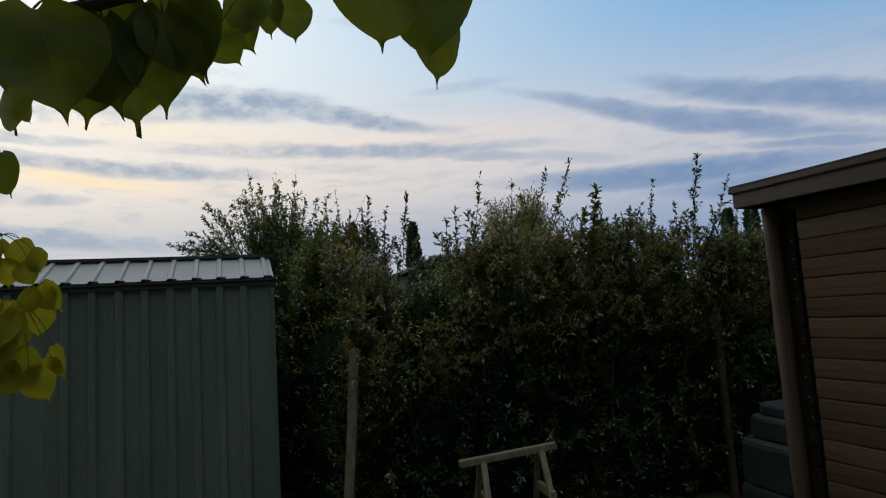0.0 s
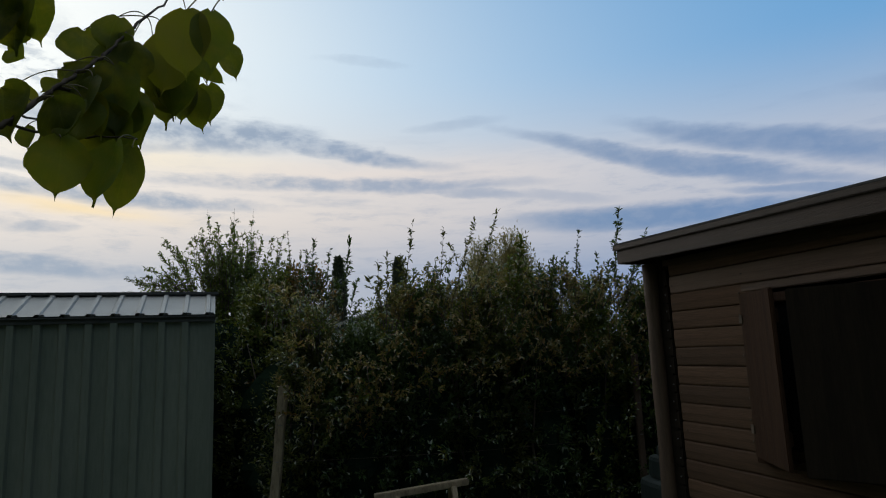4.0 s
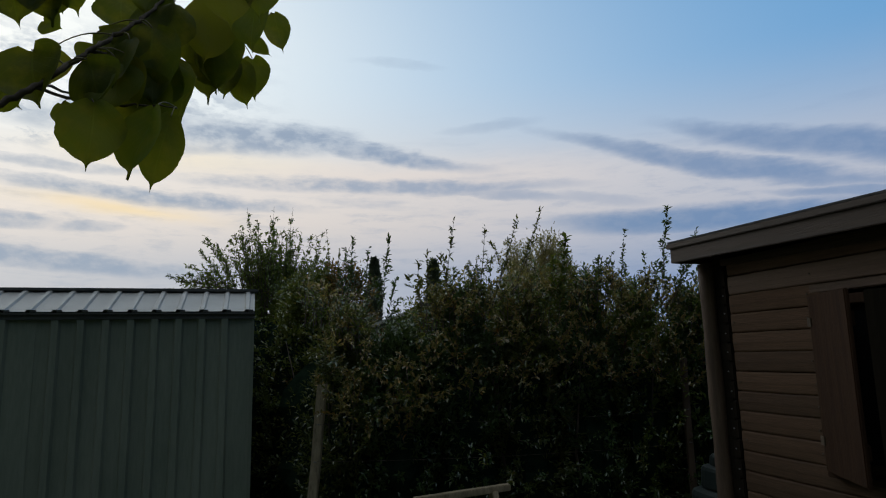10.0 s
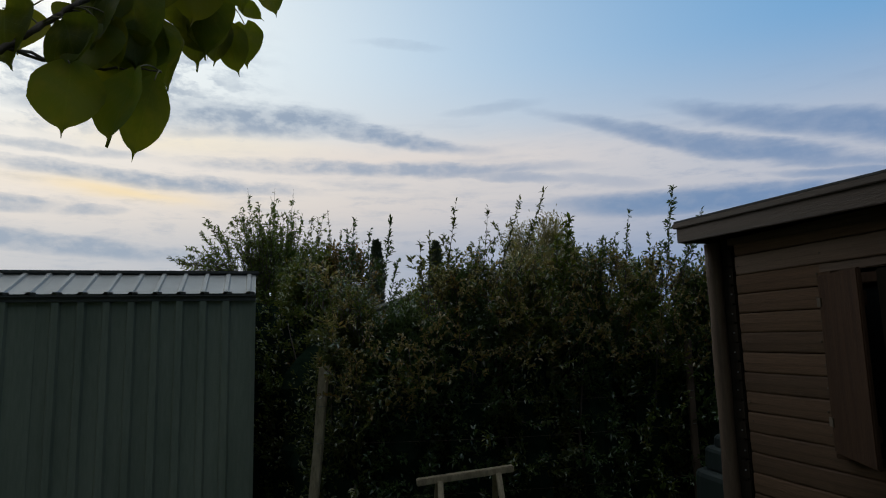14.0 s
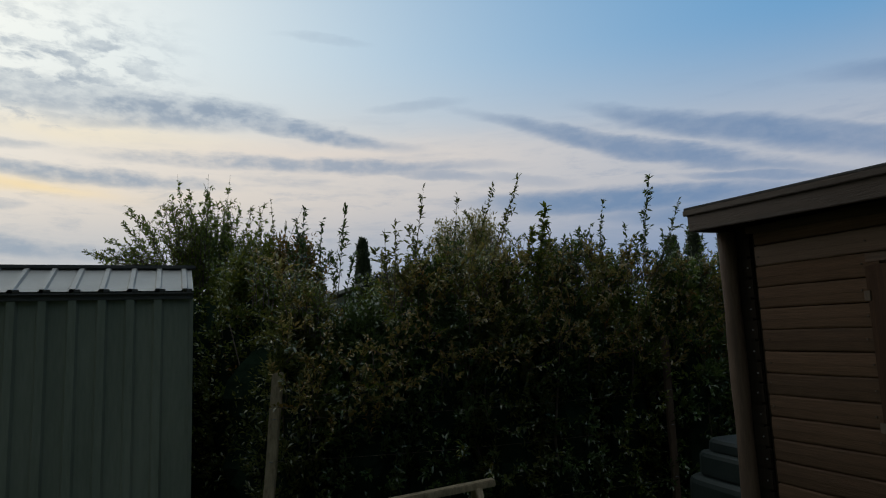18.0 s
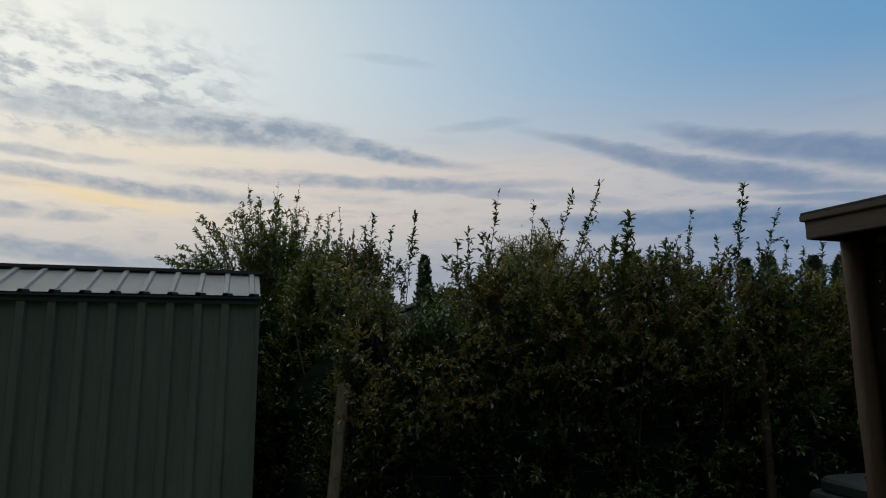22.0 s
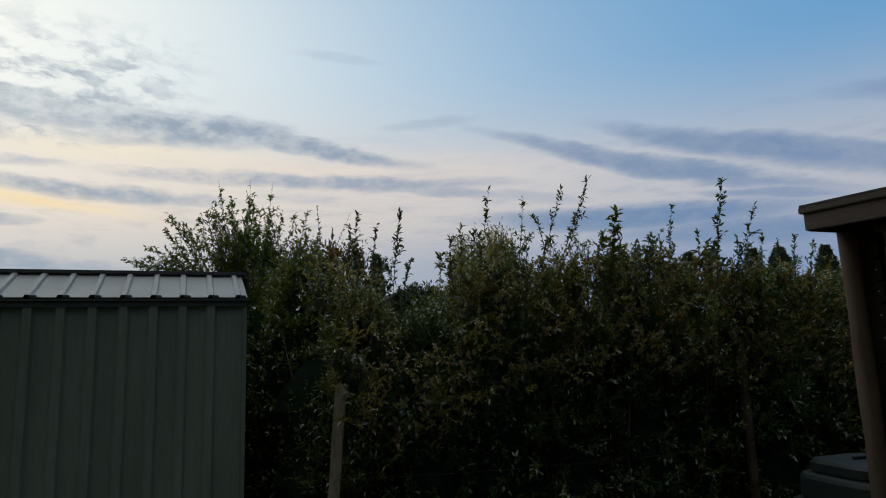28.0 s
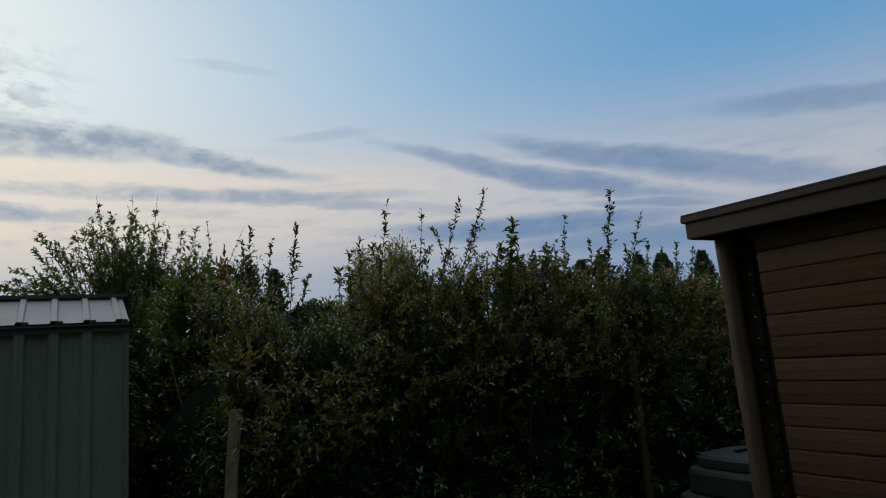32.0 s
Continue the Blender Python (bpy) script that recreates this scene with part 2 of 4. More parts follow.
def foliage(name, dark, light, warm, share=0.08, glow=0.35, rough=0.34, veins=False):
    """Leaves that vary one by one, with some that have turned, and let light through."""
    m = bpy.data.materials.new(name)
    m.use_nodes = True
    g = Graph(m.node_tree)
    one = g.node("ShaderNodeNewGeometry").outputs["Random Per Island"]
    if veins:
        one = g.node("ShaderNodeObjectInfo").outputs["Random"]
    co = g.node("ShaderNodeTexCoord")
    col = g.mix(one, (*dark, 1), (*light, 1))
    turn = g.smooth(g.math("FRACT", g.math("MULTIPLY", one, 37.7)), 1.0 - share - 0.03, 1.0 - share + 0.03)
    col = g.mix(turn, col, (*warm, 1))
    patch = g.smooth(g.noise(co.outputs["Object"], 1.7, 4.0), 0.4, 0.66)
    col = g.mix(g.math("MULTIPLY", patch, 0.4), col, (*light, 1))
    normal = None
    if veins:
        uv = g.node("ShaderNodeSeparateXYZ", Vector=co.outputs["UV"])
        u, v = g.math("ABSOLUTE", g.math("SUBTRACT", uv.outputs[0], 0.5)), uv.outputs[1]
        rib = g.smooth(u, 0.022, 0.006)
        fan = g.math("PINGPONG", g.math("SUBTRACT", g.math("MULTIPLY", v, 6.0), g.math("MULTIPLY", u, 6.5)), 0.5)
        rib = g.math("MAXIMUM", rib, g.math("MULTIPLY", g.smooth(fan, 0.06, 0.01), 0.6))
        blot = g.smooth(g.noise(co.outputs["Object"], 38.0, 5.0, 0.6), 0.42, 0.7)
        col = g.mix(g.math("MULTIPLY", blot, 0.55), col, (*warm, 1))
        col = g.mix(g.math("MULTIPLY", rib, 0.22), col, (light[0] * 1.5, light[1] * 1.5, light[2] * 1.6, 1))
        normal = g.node("ShaderNodeBump", Strength=0.35, Distance=0.003, Height=rib).outputs[0]
    through_col = g.mix(0.5, col, (warm[0], warm[1] * 1.15, warm[2] * 0.5, 1))
    p = g.node("ShaderNodeBsdfPrincipled", Base_Color=g.mix(glow, col, (0, 0, 0, 1)), Roughness=rough, Specular_IOR_Level=0.1 if veins else 0.9,
               Coat_Weight=0.0 if veins else 0.18, Coat_Roughness=0.16)
    t = g.node("ShaderNodeBsdfTranslucent", Color=g.mix(1.0 - glow, through_col, (0, 0, 0, 1)))
    if normal:
        g.put(p.inputs["Normal"], normal)
    s = g.node("ShaderNodeAddShader")
    g.put(s.inputs[0], p.outputs[0]), g.put(s.inputs[1], t.outputs[0])
    g.put(g.node("ShaderNodeOutputMaterial").inputs["Surface"], s.outputs[0])
    return m


GRASS = surface("grass", (0.03, 0.05, 0.015), (0.07, 0.09, 0.03), 1.5, 0.9, fine=30, bump=0.8)
SHED_WALL = surface("green_painted_steel", (0.148, 0.179, 0.145), (0.24, 0.268, 0.222), 3.5, 0.5, 0.0, 45, 0.15, (1, 1, 0.12), 0.14, (0.2, 0.19, 0.15))
SHED_ROOF = surface("grey_painted_steel", (0.36, 0.355, 0.345), (0.47, 0.465, 0.45), 3.0, 0.42, 0.0, 50, 0.12, (1, 1, 1), 0.1, (0.3, 0.3, 0.27))
SHED_TRIM = surface("dark_trim_steel", (0.05, 0.055, 0.055), (0.1, 0.1, 0.1), 4.0, 0.55, 0.0, 50, 0.15)
BOARD = surface("stained_pine_boards", (0.055, 0.031, 0.0175), (0.135, 0.078, 0.045), 5.0, 0.78, 0.0, 34, 0.7, (0.35, 7, 7), 0.5, (0.07, 0.034, 0.02), 0.35)
BEAM = surface("stained_pine_header", (0.09, 0.054, 0.034), (0.175, 0.11, 0.07), 5.0, 0.6, 0.0, 30, 0.8, (0.3, 7, 7), 0.2)
FASCIA = surface("weathered_fascia", (0.034, 0.0205, 0.013), (0.062, 0.038, 0.025), 4.0, 0.55, 0.0, 40, 0.5, (0.4, 5, 5), 0.25)
LOG = surface("weathered_log", (0.08, 0.052, 0.037), (0.15, 0.1, 0.072), 6.0, 0.7, 0.0, 40, 0.7, (5, 5, 0.5), 0.2, (0.09, 0.06, 0.045))
SHUTTER = surface("brown_shutter", (0.028, 0.0135, 0.0075), (0.058, 0.03, 0.016), 5.0, 0.78, 0.0, 40, 0.5, (6, 6, 0.4), 0.3, None, 0.2)
# brown wood darkened in colour where the cabin's parts lie in shade
SHADE_WOOD = surface("shade_darkened_wood", (0.012, 0.0095, 0.007), (0.026, 0.0195, 0.0135), 5.0, 0.85, 0.0, 40, 0.5, (6, 6, 0.4), 0.3, None, 0.12)
FELT = surface("roofing_felt", (0.05, 0.05, 0.05), (0.1, 0.1, 0.1), 10.0, 0.9, 0.0, 120, 0.6)
OLDWOOD = surface("grey_weathered_wood", (0.19, 0.15, 0.095), (0.42, 0.345, 0.235), 9.0, 0.8, 0.0, 40, 0.9, (3, 3, 0.8), 0.25, (0.09, 0.075, 0.055))
BINGREEN = surface("dark_plastic", (0.02, 0.03, 0.03), (0.04, 0.052, 0.052), 3.0, 0.5, 0.0, 90, 0.25)
STEEL = surface("zinc_steel", (0.2, 0.2, 0.21), (0.34, 0.34, 0.35), 12.0, 0.62, 0.6, 80, 0.2)
BARK = surface("bark", (0.06, 0.045, 0.032), (0.13, 0.1, 0.075), 14.0, 0.85, 0.0, 80, 1.0, (1, 1, 0.3))
# near-black colour that stands in for the shade deep inside the shrubs
CORE_SHADE = surface("shrub_core_shade", (0.009, 0.019, 0.012), (0.022, 0.038, 0.024), 18.0, 0.95, 0.0, 90, 1.0, (1, 1, 1), 0.25, None, 0.0)
TILE = surface("dark_roof_tiles", (0.09, 0.09, 0.1), (0.16, 0.155, 0.16), 1.0, 0.7, 0.0, 6, 0.4)
RENDERED = surface("pale_render", (0.5, 0.48, 0.44), (0.62, 0.6, 0.56), 0.5, 0.9, 0.0, 8, 0.3)
DARKGLASS = bpy.data.materials.new("window_glass")
DARKGLASS.use_nodes = True
DARKGLASS.node_tree.nodes["Principled BSDF"].inputs["Base Color"].default_value = (0.02, 0.022, 0.024, 1)
DARKGLASS.node_tree.nodes["Principled BSDF"].inputs["Roughness"].default_value = 0.06

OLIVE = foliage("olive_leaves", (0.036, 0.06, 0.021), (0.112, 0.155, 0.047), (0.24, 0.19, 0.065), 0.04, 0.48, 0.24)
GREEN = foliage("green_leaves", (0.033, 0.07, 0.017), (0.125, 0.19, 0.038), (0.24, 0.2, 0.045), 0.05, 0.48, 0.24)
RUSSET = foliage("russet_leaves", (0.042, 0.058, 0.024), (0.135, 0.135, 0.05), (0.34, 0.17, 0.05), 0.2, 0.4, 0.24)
# green darkened to put the lower hedge's shade into its leaves
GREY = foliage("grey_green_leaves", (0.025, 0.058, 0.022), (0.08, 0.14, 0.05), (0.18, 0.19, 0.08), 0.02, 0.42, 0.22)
# leaf colour raised so the hedge's top looks lit by the sky
LIT_LEAF = foliage("lit_upper_leaves", (0.115, 0.125, 0.05), (0.36, 0.34, 0.145), (0.42, 0.28, 0.1), 0.1, 0.45, 0.2)
FRESH = foliage("fresh_green_leaves", (0.06, 0.115, 0.028), (0.19, 0.28, 0.075), (0.28, 0.28, 0.07), 0.08, 0.45, 0.26)
WILLOW = foliage("pale_olive_leaves", (0.18, 0.165, 0.07), (0.32, 0.29, 0.13), (0.38, 0.28, 0.1), 0.12, 0.5)
# lightened towards grey-green: the haze of distance is put into the colour
POPLAR = foliage("poplar_leaves", (0.05, 0.07, 0.05), (0.11, 0.135, 0.09), (0.1, 0.1, 0.05), 0.04, 0.25, 0.6)
CONIFER = foliage("conifer_sprays", (0.012, 0.026, 0.01), (0.03, 0.055, 0.02), (0.05, 0.06, 0.02), 0.04, 0.12, 0.6)
BIGLEAF = foliage("large_lime_leaves", (0.03, 0.064, 0.006), (0.135, 0.185, 0.015), (0.26, 0.23, 0.016), 0.1, 0.68, 0.6, True)
YELLOWLEAF = foliage("yellow_lime_leaves", (0.22, 0.23, 0.02), (0.4, 0.37, 0.03), (0.5, 0.38, 0.03), 0.2, 0.45, 0.55, True)


# ---- building helpers ----
def part(name, bm, material, parent=None, label=""):
    """Link a bmesh as one mesh object, under a thing or a part if one is given."""
    me = bpy.data.meshes.new(name)
    bm.to_mesh(me)
    bm.free()
    me.materials.append(material)
    ob = new(name, me)
    ob.parent = parent
    return tagged(ob, label)


def solid(name, verts, faces, material, parent=None, label="", uvs=None):
    """Link a mesh from vertices and faces worked out by a rule."""
    me = bpy.data.meshes.new(name)
    me.from_pydata([tuple(v) for v in verts], [], [tuple(f) for f in faces])
    if uvs is not None:
        layer = me.uv_layers.new(name="UVMap")
        index = np.empty(len(me.loops), dtype=np.int32)
        me.loops.foreach_get("vertex_index", index)
        layer.data.foreach_set("uv", np.asarray(uvs, dtype=np.float32)[index].ravel())
    me.update()
    me.materials.append(material)
    ob = new(name, me)
    ob.parent = parent
    return tagged(ob, label)


def box(bm, lo, hi, m=Matrix.Identity(4), bevel=0.0):
    lo, hi = Vector(lo), Vector(hi)
    made = bmesh.ops.create_cube(bm, size=1.0, matrix=m @ Matrix.Translation((lo + hi) / 2) @ Matrix.Diagonal((*(hi - lo), 1)))
    if bevel:
        edges = list({e for v in made["verts"] for e in v.link_edges})
        bmesh.ops.bevel(bm, geom=edges, offset=bevel, segments=2, affect="EDGES")
    return bm


def boxed(name, lo, hi, material, parent=None, m=Matrix.Identity(4), bevel=0.004, label=""):
    return part(name, box(bmesh.new(), lo, hi, m, bevel), material, parent, label)


def sweep(points, radii, sides=7):
    """Vertices and faces of a tube along points."""
    points = [Vector(p) for p in points]
    verts, faces = [], []
    for i, p in enumerate(points):
        d = (points[min(i + 1, len(points) - 1)] - points[max(i - 1, 0)]).normalized()
        a = d.cross(Vector((0.31, 0.17, 0.93)) if abs(d.z) < 0.8 else Vector((1, 0.2, 0))).normalized()
        b = d.cross(a)
        for k in range(sides):
            w = 2 * math.pi * k / sides
            verts.append(p + (a * math.cos(w) + b * math.sin(w)) * radii[i])
    for i in range(len(points) - 1):
        for k in range(sides):
            j = (k + 1) % sides
            faces.append((i * sides + k, i * sides + j, (i + 1) * sides + j, (i + 1) * sides + k))
    top = len(verts)
    verts.append(points[-1])
    faces += [((len(points) - 1) * sides + k, (len(points) - 1) * sides + (k + 1) % sides, top) for k in range(sides)]
    return verts, faces


def tubes(name, lines, material, parent=None, sides=6, label=""):
    verts, faces = [], []
    for points, radii in lines:
        v, f = sweep(points, radii, sides)
        faces += [tuple(i + len(verts) for i in q) for q in f]
        verts += v
    ob = solid(name, verts, faces, material, parent, label)
    ob.data.polygons.foreach_set("use_smooth", [True] * len(faces))
    return ob


def leaf_cloud(name, base, aim, length, wide, material, parent=None, rng=None, label="", fold=0.25):
    """Many folded, pointed leaves: a base point, a direction and a length for each."""
    n = len(base)
    rng = rng or np.random.default_rng(1)
    aim = aim / np.linalg.norm(aim, axis=1, keepdims=True)
    side = np.cross(aim, np.array((0.0, 0.0, 1.0)) + rng.normal(0, 0.42, (n, 3)))
    side /= np.linalg.norm(side, axis=1, keepdims=True) + 1e-9
    up = np.cross(side, aim)
    length, wide = np.broadcast_to(length, n)[:, None], np.broadcast_to(wide, n)[:, None]
    at = lambda s, l, u: base + side * wide * s + aim * length * l + up * wide * u
    verts = np.stack([at(0, 0, 0), at(-0.42, 0.3, fold), at(0, 0.34, 0), at(0.42, 0.3, fold),
                      at(-0.36, 0.62, fold), at(0, 0.66, -0.06), at(0.36, 0.62, fold), at(0, 1, -0.22)], 1).reshape(-1, 3)
    quad = np.array([(0, 2, 1), (0, 3, 2), (1, 2, 5), (1, 5, 4), (2, 3, 6), (2, 6, 5), (4, 5, 7), (5, 6, 7)])
    faces = (quad[None] + 8 * np.arange(n)[:, None, None]).reshape(-1, 3)
    me = bpy.data.meshes.new(name)
    me.vertices.add(len(verts)), me.loops.add(faces.size), me.polygons.add(len(faces))
    me.vertices.foreach_set("co", verts.astype(np.float32).ravel())
    me.loops.foreach_set("vertex_index", faces.astype(np.int32).ravel())
    me.polygons.foreach_set("loop_start", np.arange(0, faces.size, 3, dtype=np.int32))
    me.update(calc_edges=True)
    me.materials.append(material)
    ob = new(name, me)
    ob.parent = parent
    return tagged(ob, label, kind="stuff")


def thing(name, label, category, place=(0, 0, 0), group=""):
    ob = new(name)
    ob.location = place
    return tagged(ob, label, category, group)


# ---- ground ----
def ground_sheet():
    n, size = 70, 900.0
    verts, faces = [], []
    for i in range(n + 1):
        for j in range(n + 1):
            a, b = (i / n * 2 - 1), (j / n * 2 - 1)
            x, y = a * abs(a) ** 2 * size, b * abs(b) ** 2 * size
            verts.append((x, y, noise.noise((x * 0.6, y * 0.6, 0)) * 0.03 if abs(x) + abs(y) < 60 else 0.0))
    for i in range(n):
        for j in range(n):
            k = i * (n + 1) + j
            faces.append((k, k + n + 1, k + n + 2, k + 1))
    tagged(solid("ground", verts, faces, GRASS), "dark rough grass of a garden at dusk", "ground", kind="structure")


ground_sheet()

# ---- metal shed ----
SHED = Matrix(((0.96, -0.281, 0, -1.371), (0.281, 0.96, 0, 5.741), (0, 0, 1, 0), (0, 0, 0, 1)))  # x along the eave, y to the back
PITCH = 0.1838


def ribbed(width, height, pitch, rib, deep, start):
    """A profiled sheet in x and z, ribs standing out towards -y; thickness 2 mm."""
    xs = [(0.0, 0.0)]
    c = start
    while c < width - rib:
        xs += [(c - rib * 0.5, 0.0), (c - rib * 0.3, -deep), (c + rib * 0.3, -deep), (c + rib * 0.5, 0.0)]
        c += pitch
    xs.append((width, 0.0))
    verts = []
    for x, y in xs:
        verts += [(x, y, 0), (x, y, height), (x, y + 0.002, height), (x, y + 0.002, 0)]
    faces = []
    for i in range(len(xs) - 1):
        a, b = 4 * i, 4 * i + 4
        faces += [(a, b, b + 1, a + 1), (a + 1, b + 1, b + 2, a + 2), (a + 2, b + 2, b + 3, a + 3), (a + 3, b + 3, b, a)]
    faces += [(0, 1, 2, 3), (len(verts) - 4, len(verts) - 1, len(verts) - 2, len(verts) - 3)]
    return verts, faces


def metal_shed():
    shed = thing("metal_shed", "small green ribbed steel garden shed with a pale grey roof", "shed")
    shed.matrix_world = SHED
    length, depth, eave, rise = 3.31, 1.13, 2.02, 0.222
    slope = math.hypot(depth / 2, rise)
    ang = math.atan2(rise, depth / 2)
    panel = PITCH * 4.5
    count = 4
    for i in range(count):
        v, f = ribbed(panel + 0.004, eave - 0.03, PITCH, 0.08, 0.026, PITCH * 0.25 + (0 if i % 2 == 0 else PITCH * 0.5))
        for back in (False, True):
            p = solid("wall_panel", v, f, SHED_WALL, shed, "grey-green ribbed steel sheet")
            p.location = (-(i + 1) * panel - 0.014, 0.04 + 0.003 * (i % 2) if not back else depth - 0.04, 0)
            if back:
                p.matrix_basis = pose(-i * panel - 0.012, depth - 0.04, 0, 0, 0, 180)
    for i in range(count):
        for back in (False, True):
            v, f = ribbed(panel - 0.001, slope, PITCH, 0.05, 0.018, PITCH * 0.17 + PITCH * (0 if i % 2 == 0 else 0.5))
            p = solid("roof_panel", v, f, SHED_ROOF, shed, "pale grey ribbed steel roof sheet")
            lay = pose(0, 0, 0, degrees_down(ang), 0, 0)
            if back:
                p.matrix_basis = pose(-i * panel, depth, eave + 0.012, 0, 0, 180) @ lay
            else:
                p.matrix_basis = pose(-(i + 1) * panel, 0, eave + 0.012) @ lay
    for side, x in (("gable_wall", -0.012), ("gable_wall", -count * panel - 0.012)):
        bm = bmesh.new()
        pts = [(0.042, 0), (depth - 0.042, 0), (depth - 0.042, eave - 0.05), (depth / 2, eave + rise - 0.06), (0.042, eave - 0.05)]
        a = [bm.verts.new((x, y, z)) for y, z in pts]
        b = [bm.verts.new((x - 0.004, y, z)) for y, z in pts]
        bm.faces.new(a), bm.faces.new(b[::-1])
        for k in range(5):
            bm.faces.new((a[k], b[k], b[(k + 1) % 5], a[(k + 1) % 5]))
        bmesh.ops.recalc_face_normals(bm, faces=bm.faces)
        part(side, bm, SHED_WALL, shed)
    for x in (-0.03, -count * panel - 0.005):
        boxed("corner_trim", (x, 0.024, 0), (x + 0.03, 0.038, eave - 0.06), SHED_WALL, shed, bevel=0.003)
    # dark steel rail whose tone also takes in the shade under the roof
    boxed("eave_trim", (-count * panel, 0.012, eave - 0.052), (0.0, 0.026, eave - 0.012), SHED_TRIM, shed, bevel=0.003, label="dark steel eave rail")
    boxed("eave_lip", (-count * panel, -0.004, eave - 0.012), (0.002, 0.03, eave + 0.002), SHED_TRIM, shed, bevel=0.002)
    bm = bmesh.new()
    box(bm, (-count * panel - 0.02, depth / 2 - 0.06, eave + rise + 0.005), (0.03, depth / 2 + 0.06, eave + rise + 0.036), bevel=0.008)
    part("ridge_cap", bm, SHED_TRIM, shed, "dark steel ridge cap")
    # dark blocks that stand in for the shade inside the hollow rib ends
    x = -PITCH * 0.17
    while x > -count * panel + 0.03:
        boxed("rib_end", (x - 0.021, -0.003, eave + 0.004), (x + 0.021, 0.012, eave + 0.026), SHED_TRIM, shed, bevel=0.003)
        x -= PITCH


def degrees_down(ang):
    """The turn that lays an upright sheet back to the slope ang."""
    return -(90 - math.degrees(ang))


metal_shed()

# ---- log cabin ----
CABIN = Matrix(((0.26, 0.966, 0, 1.80), (-0.966, 0.26, 0, 3.72), (0, 0, 1, 0), (0, 0, 0, 1)))  # x along the wall, -y out of it
BOARD_H = 0.1018
WIN = (0.66, 1.42, 1.085, 1.845)


def half_log(length, height=BOARD_H, thick=0.03, seed=0):
    """A board with a rounded face towards -y, slightly wavy edges."""
    rnd = random.Random(seed)
    n = max(2, int(length / 0.12))
    prof = [(0.012, 0.0), (0.0, 0.002), (-0.003, 0.008), (-0.006, 0.05), (-0.0045, 0.093), (-0.001, 0.0985), (0.012, height - 0.0008)]
    verts, faces = [], []
    for i in range(n + 1):
        x = length * i / n
        w = rnd.uniform(-0.0018, 0.0018)
        for k, (y, z) in enumerate(prof):
            verts.append((x, y + (w if 0 < k < 6 else 0), z + w * 0.8))
        verts += [(x, thick, height - 0.0015), (x, thick, 0.0)]
    m = len(prof) + 2
    for i in range(n):
        for k in range(m):
            j = (k + 1) % m
            faces.append((i * m + k, i * m + j, (i + 1) * m + j, (i + 1) * m + k))
    faces += [tuple(range(m))[::-1], tuple(n * m + k for k in range(m))]
    return verts, faces


def log_cabin():
    cabin = thing("log_cabin", "brown stained log cabin with ajar window shutters and wide eaves", "cabin")
    cabin.matrix_world = CABIN
    length, depth = 4.6, 2.6
    rows = 20
    top_row = 2.01
    for r in range(rows):
        z = top_row - BOARD_H * r
        if z < 0.02:
            break
        spans = [(0.062, length)]
        if z + BOARD_H > WIN[2] + 0.03 and z < WIN[3] - 0.02:
            spans = [(0.062, WIN[0]), (WIN[1], length)]
        for a, b in spans:
            v, f = half_log(b - a, seed=r * 7 + int(a * 10))
            p = solid("wall_board", v, f, BEAM if r == 1 else BOARD, cabin)
            p.location = (a, 0, z)
    boxed("header_board", (0.6, -0.01, 1.862), (1.455, 0.002, 1.905), BEAM, cabin, bevel=0.006, label="paler worn header board over the window")
    # far side wall, its board ends crossing the corner, recess shade in their colour
    for r in range(-2, rows):
        z = top_row - BOARD_H * r - 0.05
        if z < 0.0:
            break
        boxed("end_board", (-0.068, 0.008, z + 0.002), (0.028, depth, z + BOARD_H - 0.004), SHADE_WOOD, cabin, bevel=0.006)
    # backing added behind the board ends so no sky shows between them
    boxed("end_lining", (-0.066, 0.0105, 0.0), (0.0, depth - 0.04, 2.12), SHADE_WOOD, cabin, bevel=0.0)
    boxed("back_wall", (-0.01, depth - 0.03, 0), (length, depth, 2.02), BOARD, cabin, bevel=0.0)
    boxed("end_wall", (length, 0, 0), (length + 0.03, depth, 2.02), BOARD, cabin, bevel=0.0)
    boxed("inner_floor", (0.0, 0.035, 0.02), (length, depth - 0.035, 0.06), BOARD, cabin, bevel=0.0)
    rng = random.Random(4)
    for r in range(1, 10):
        for u in (0.09, 0.58 if r > 1 else 0.62):
            z = top_row - BOARD_H * r + 0.05 + rng.uniform(-0.008, 0.008)
            bm = bmesh.new()
            bmesh.ops.create_cone(bm, cap_ends=True, segments=10, radius1=0.0045, radius2=0.004, depth=0.004, matrix=pose(u + rng.uniform(-0.01, 0.01), -0.0075, z, 90, 0, 0))
            part("nail_head", bm, BARK, cabin)
    # dark slot between corner post and boards, its shade put into the strip's colour
    boxed("corner_strip", (0.029, 0.02, 0.0), (0.061, 0.034, 2.07), SHADE_WOOD, cabin, bevel=0.002)
    # small metal heads standing in for specks of light between the log ends
    for r in range(1, 12):
        bm = bmesh.new()
        bmesh.ops.create_cone(bm, cap_ends=True, segments=10, radius1=0.0042, radius2=0.0034, depth=0.006, matrix=pose(rng.uniform(-0.012, 0.004), 0.0056, top_row - BOARD_H * r + rng.uniform(-0.006, 0.006), 90, 0, 0))
        part("screw_head", bm, STEEL, cabin, "small zinc speck standing in for light through a chink")
    # corner post
    pts = [(-0.098, -0.012, z) for z in np.linspace(0, 2.1, 12)]
    rad = [0.043 + 0.003 * math.sin(i * 1.9) for i in range(12)]
    tubes("corner_post", [(pts, rad)], LOG, cabin, 14, "round weathered corner post")
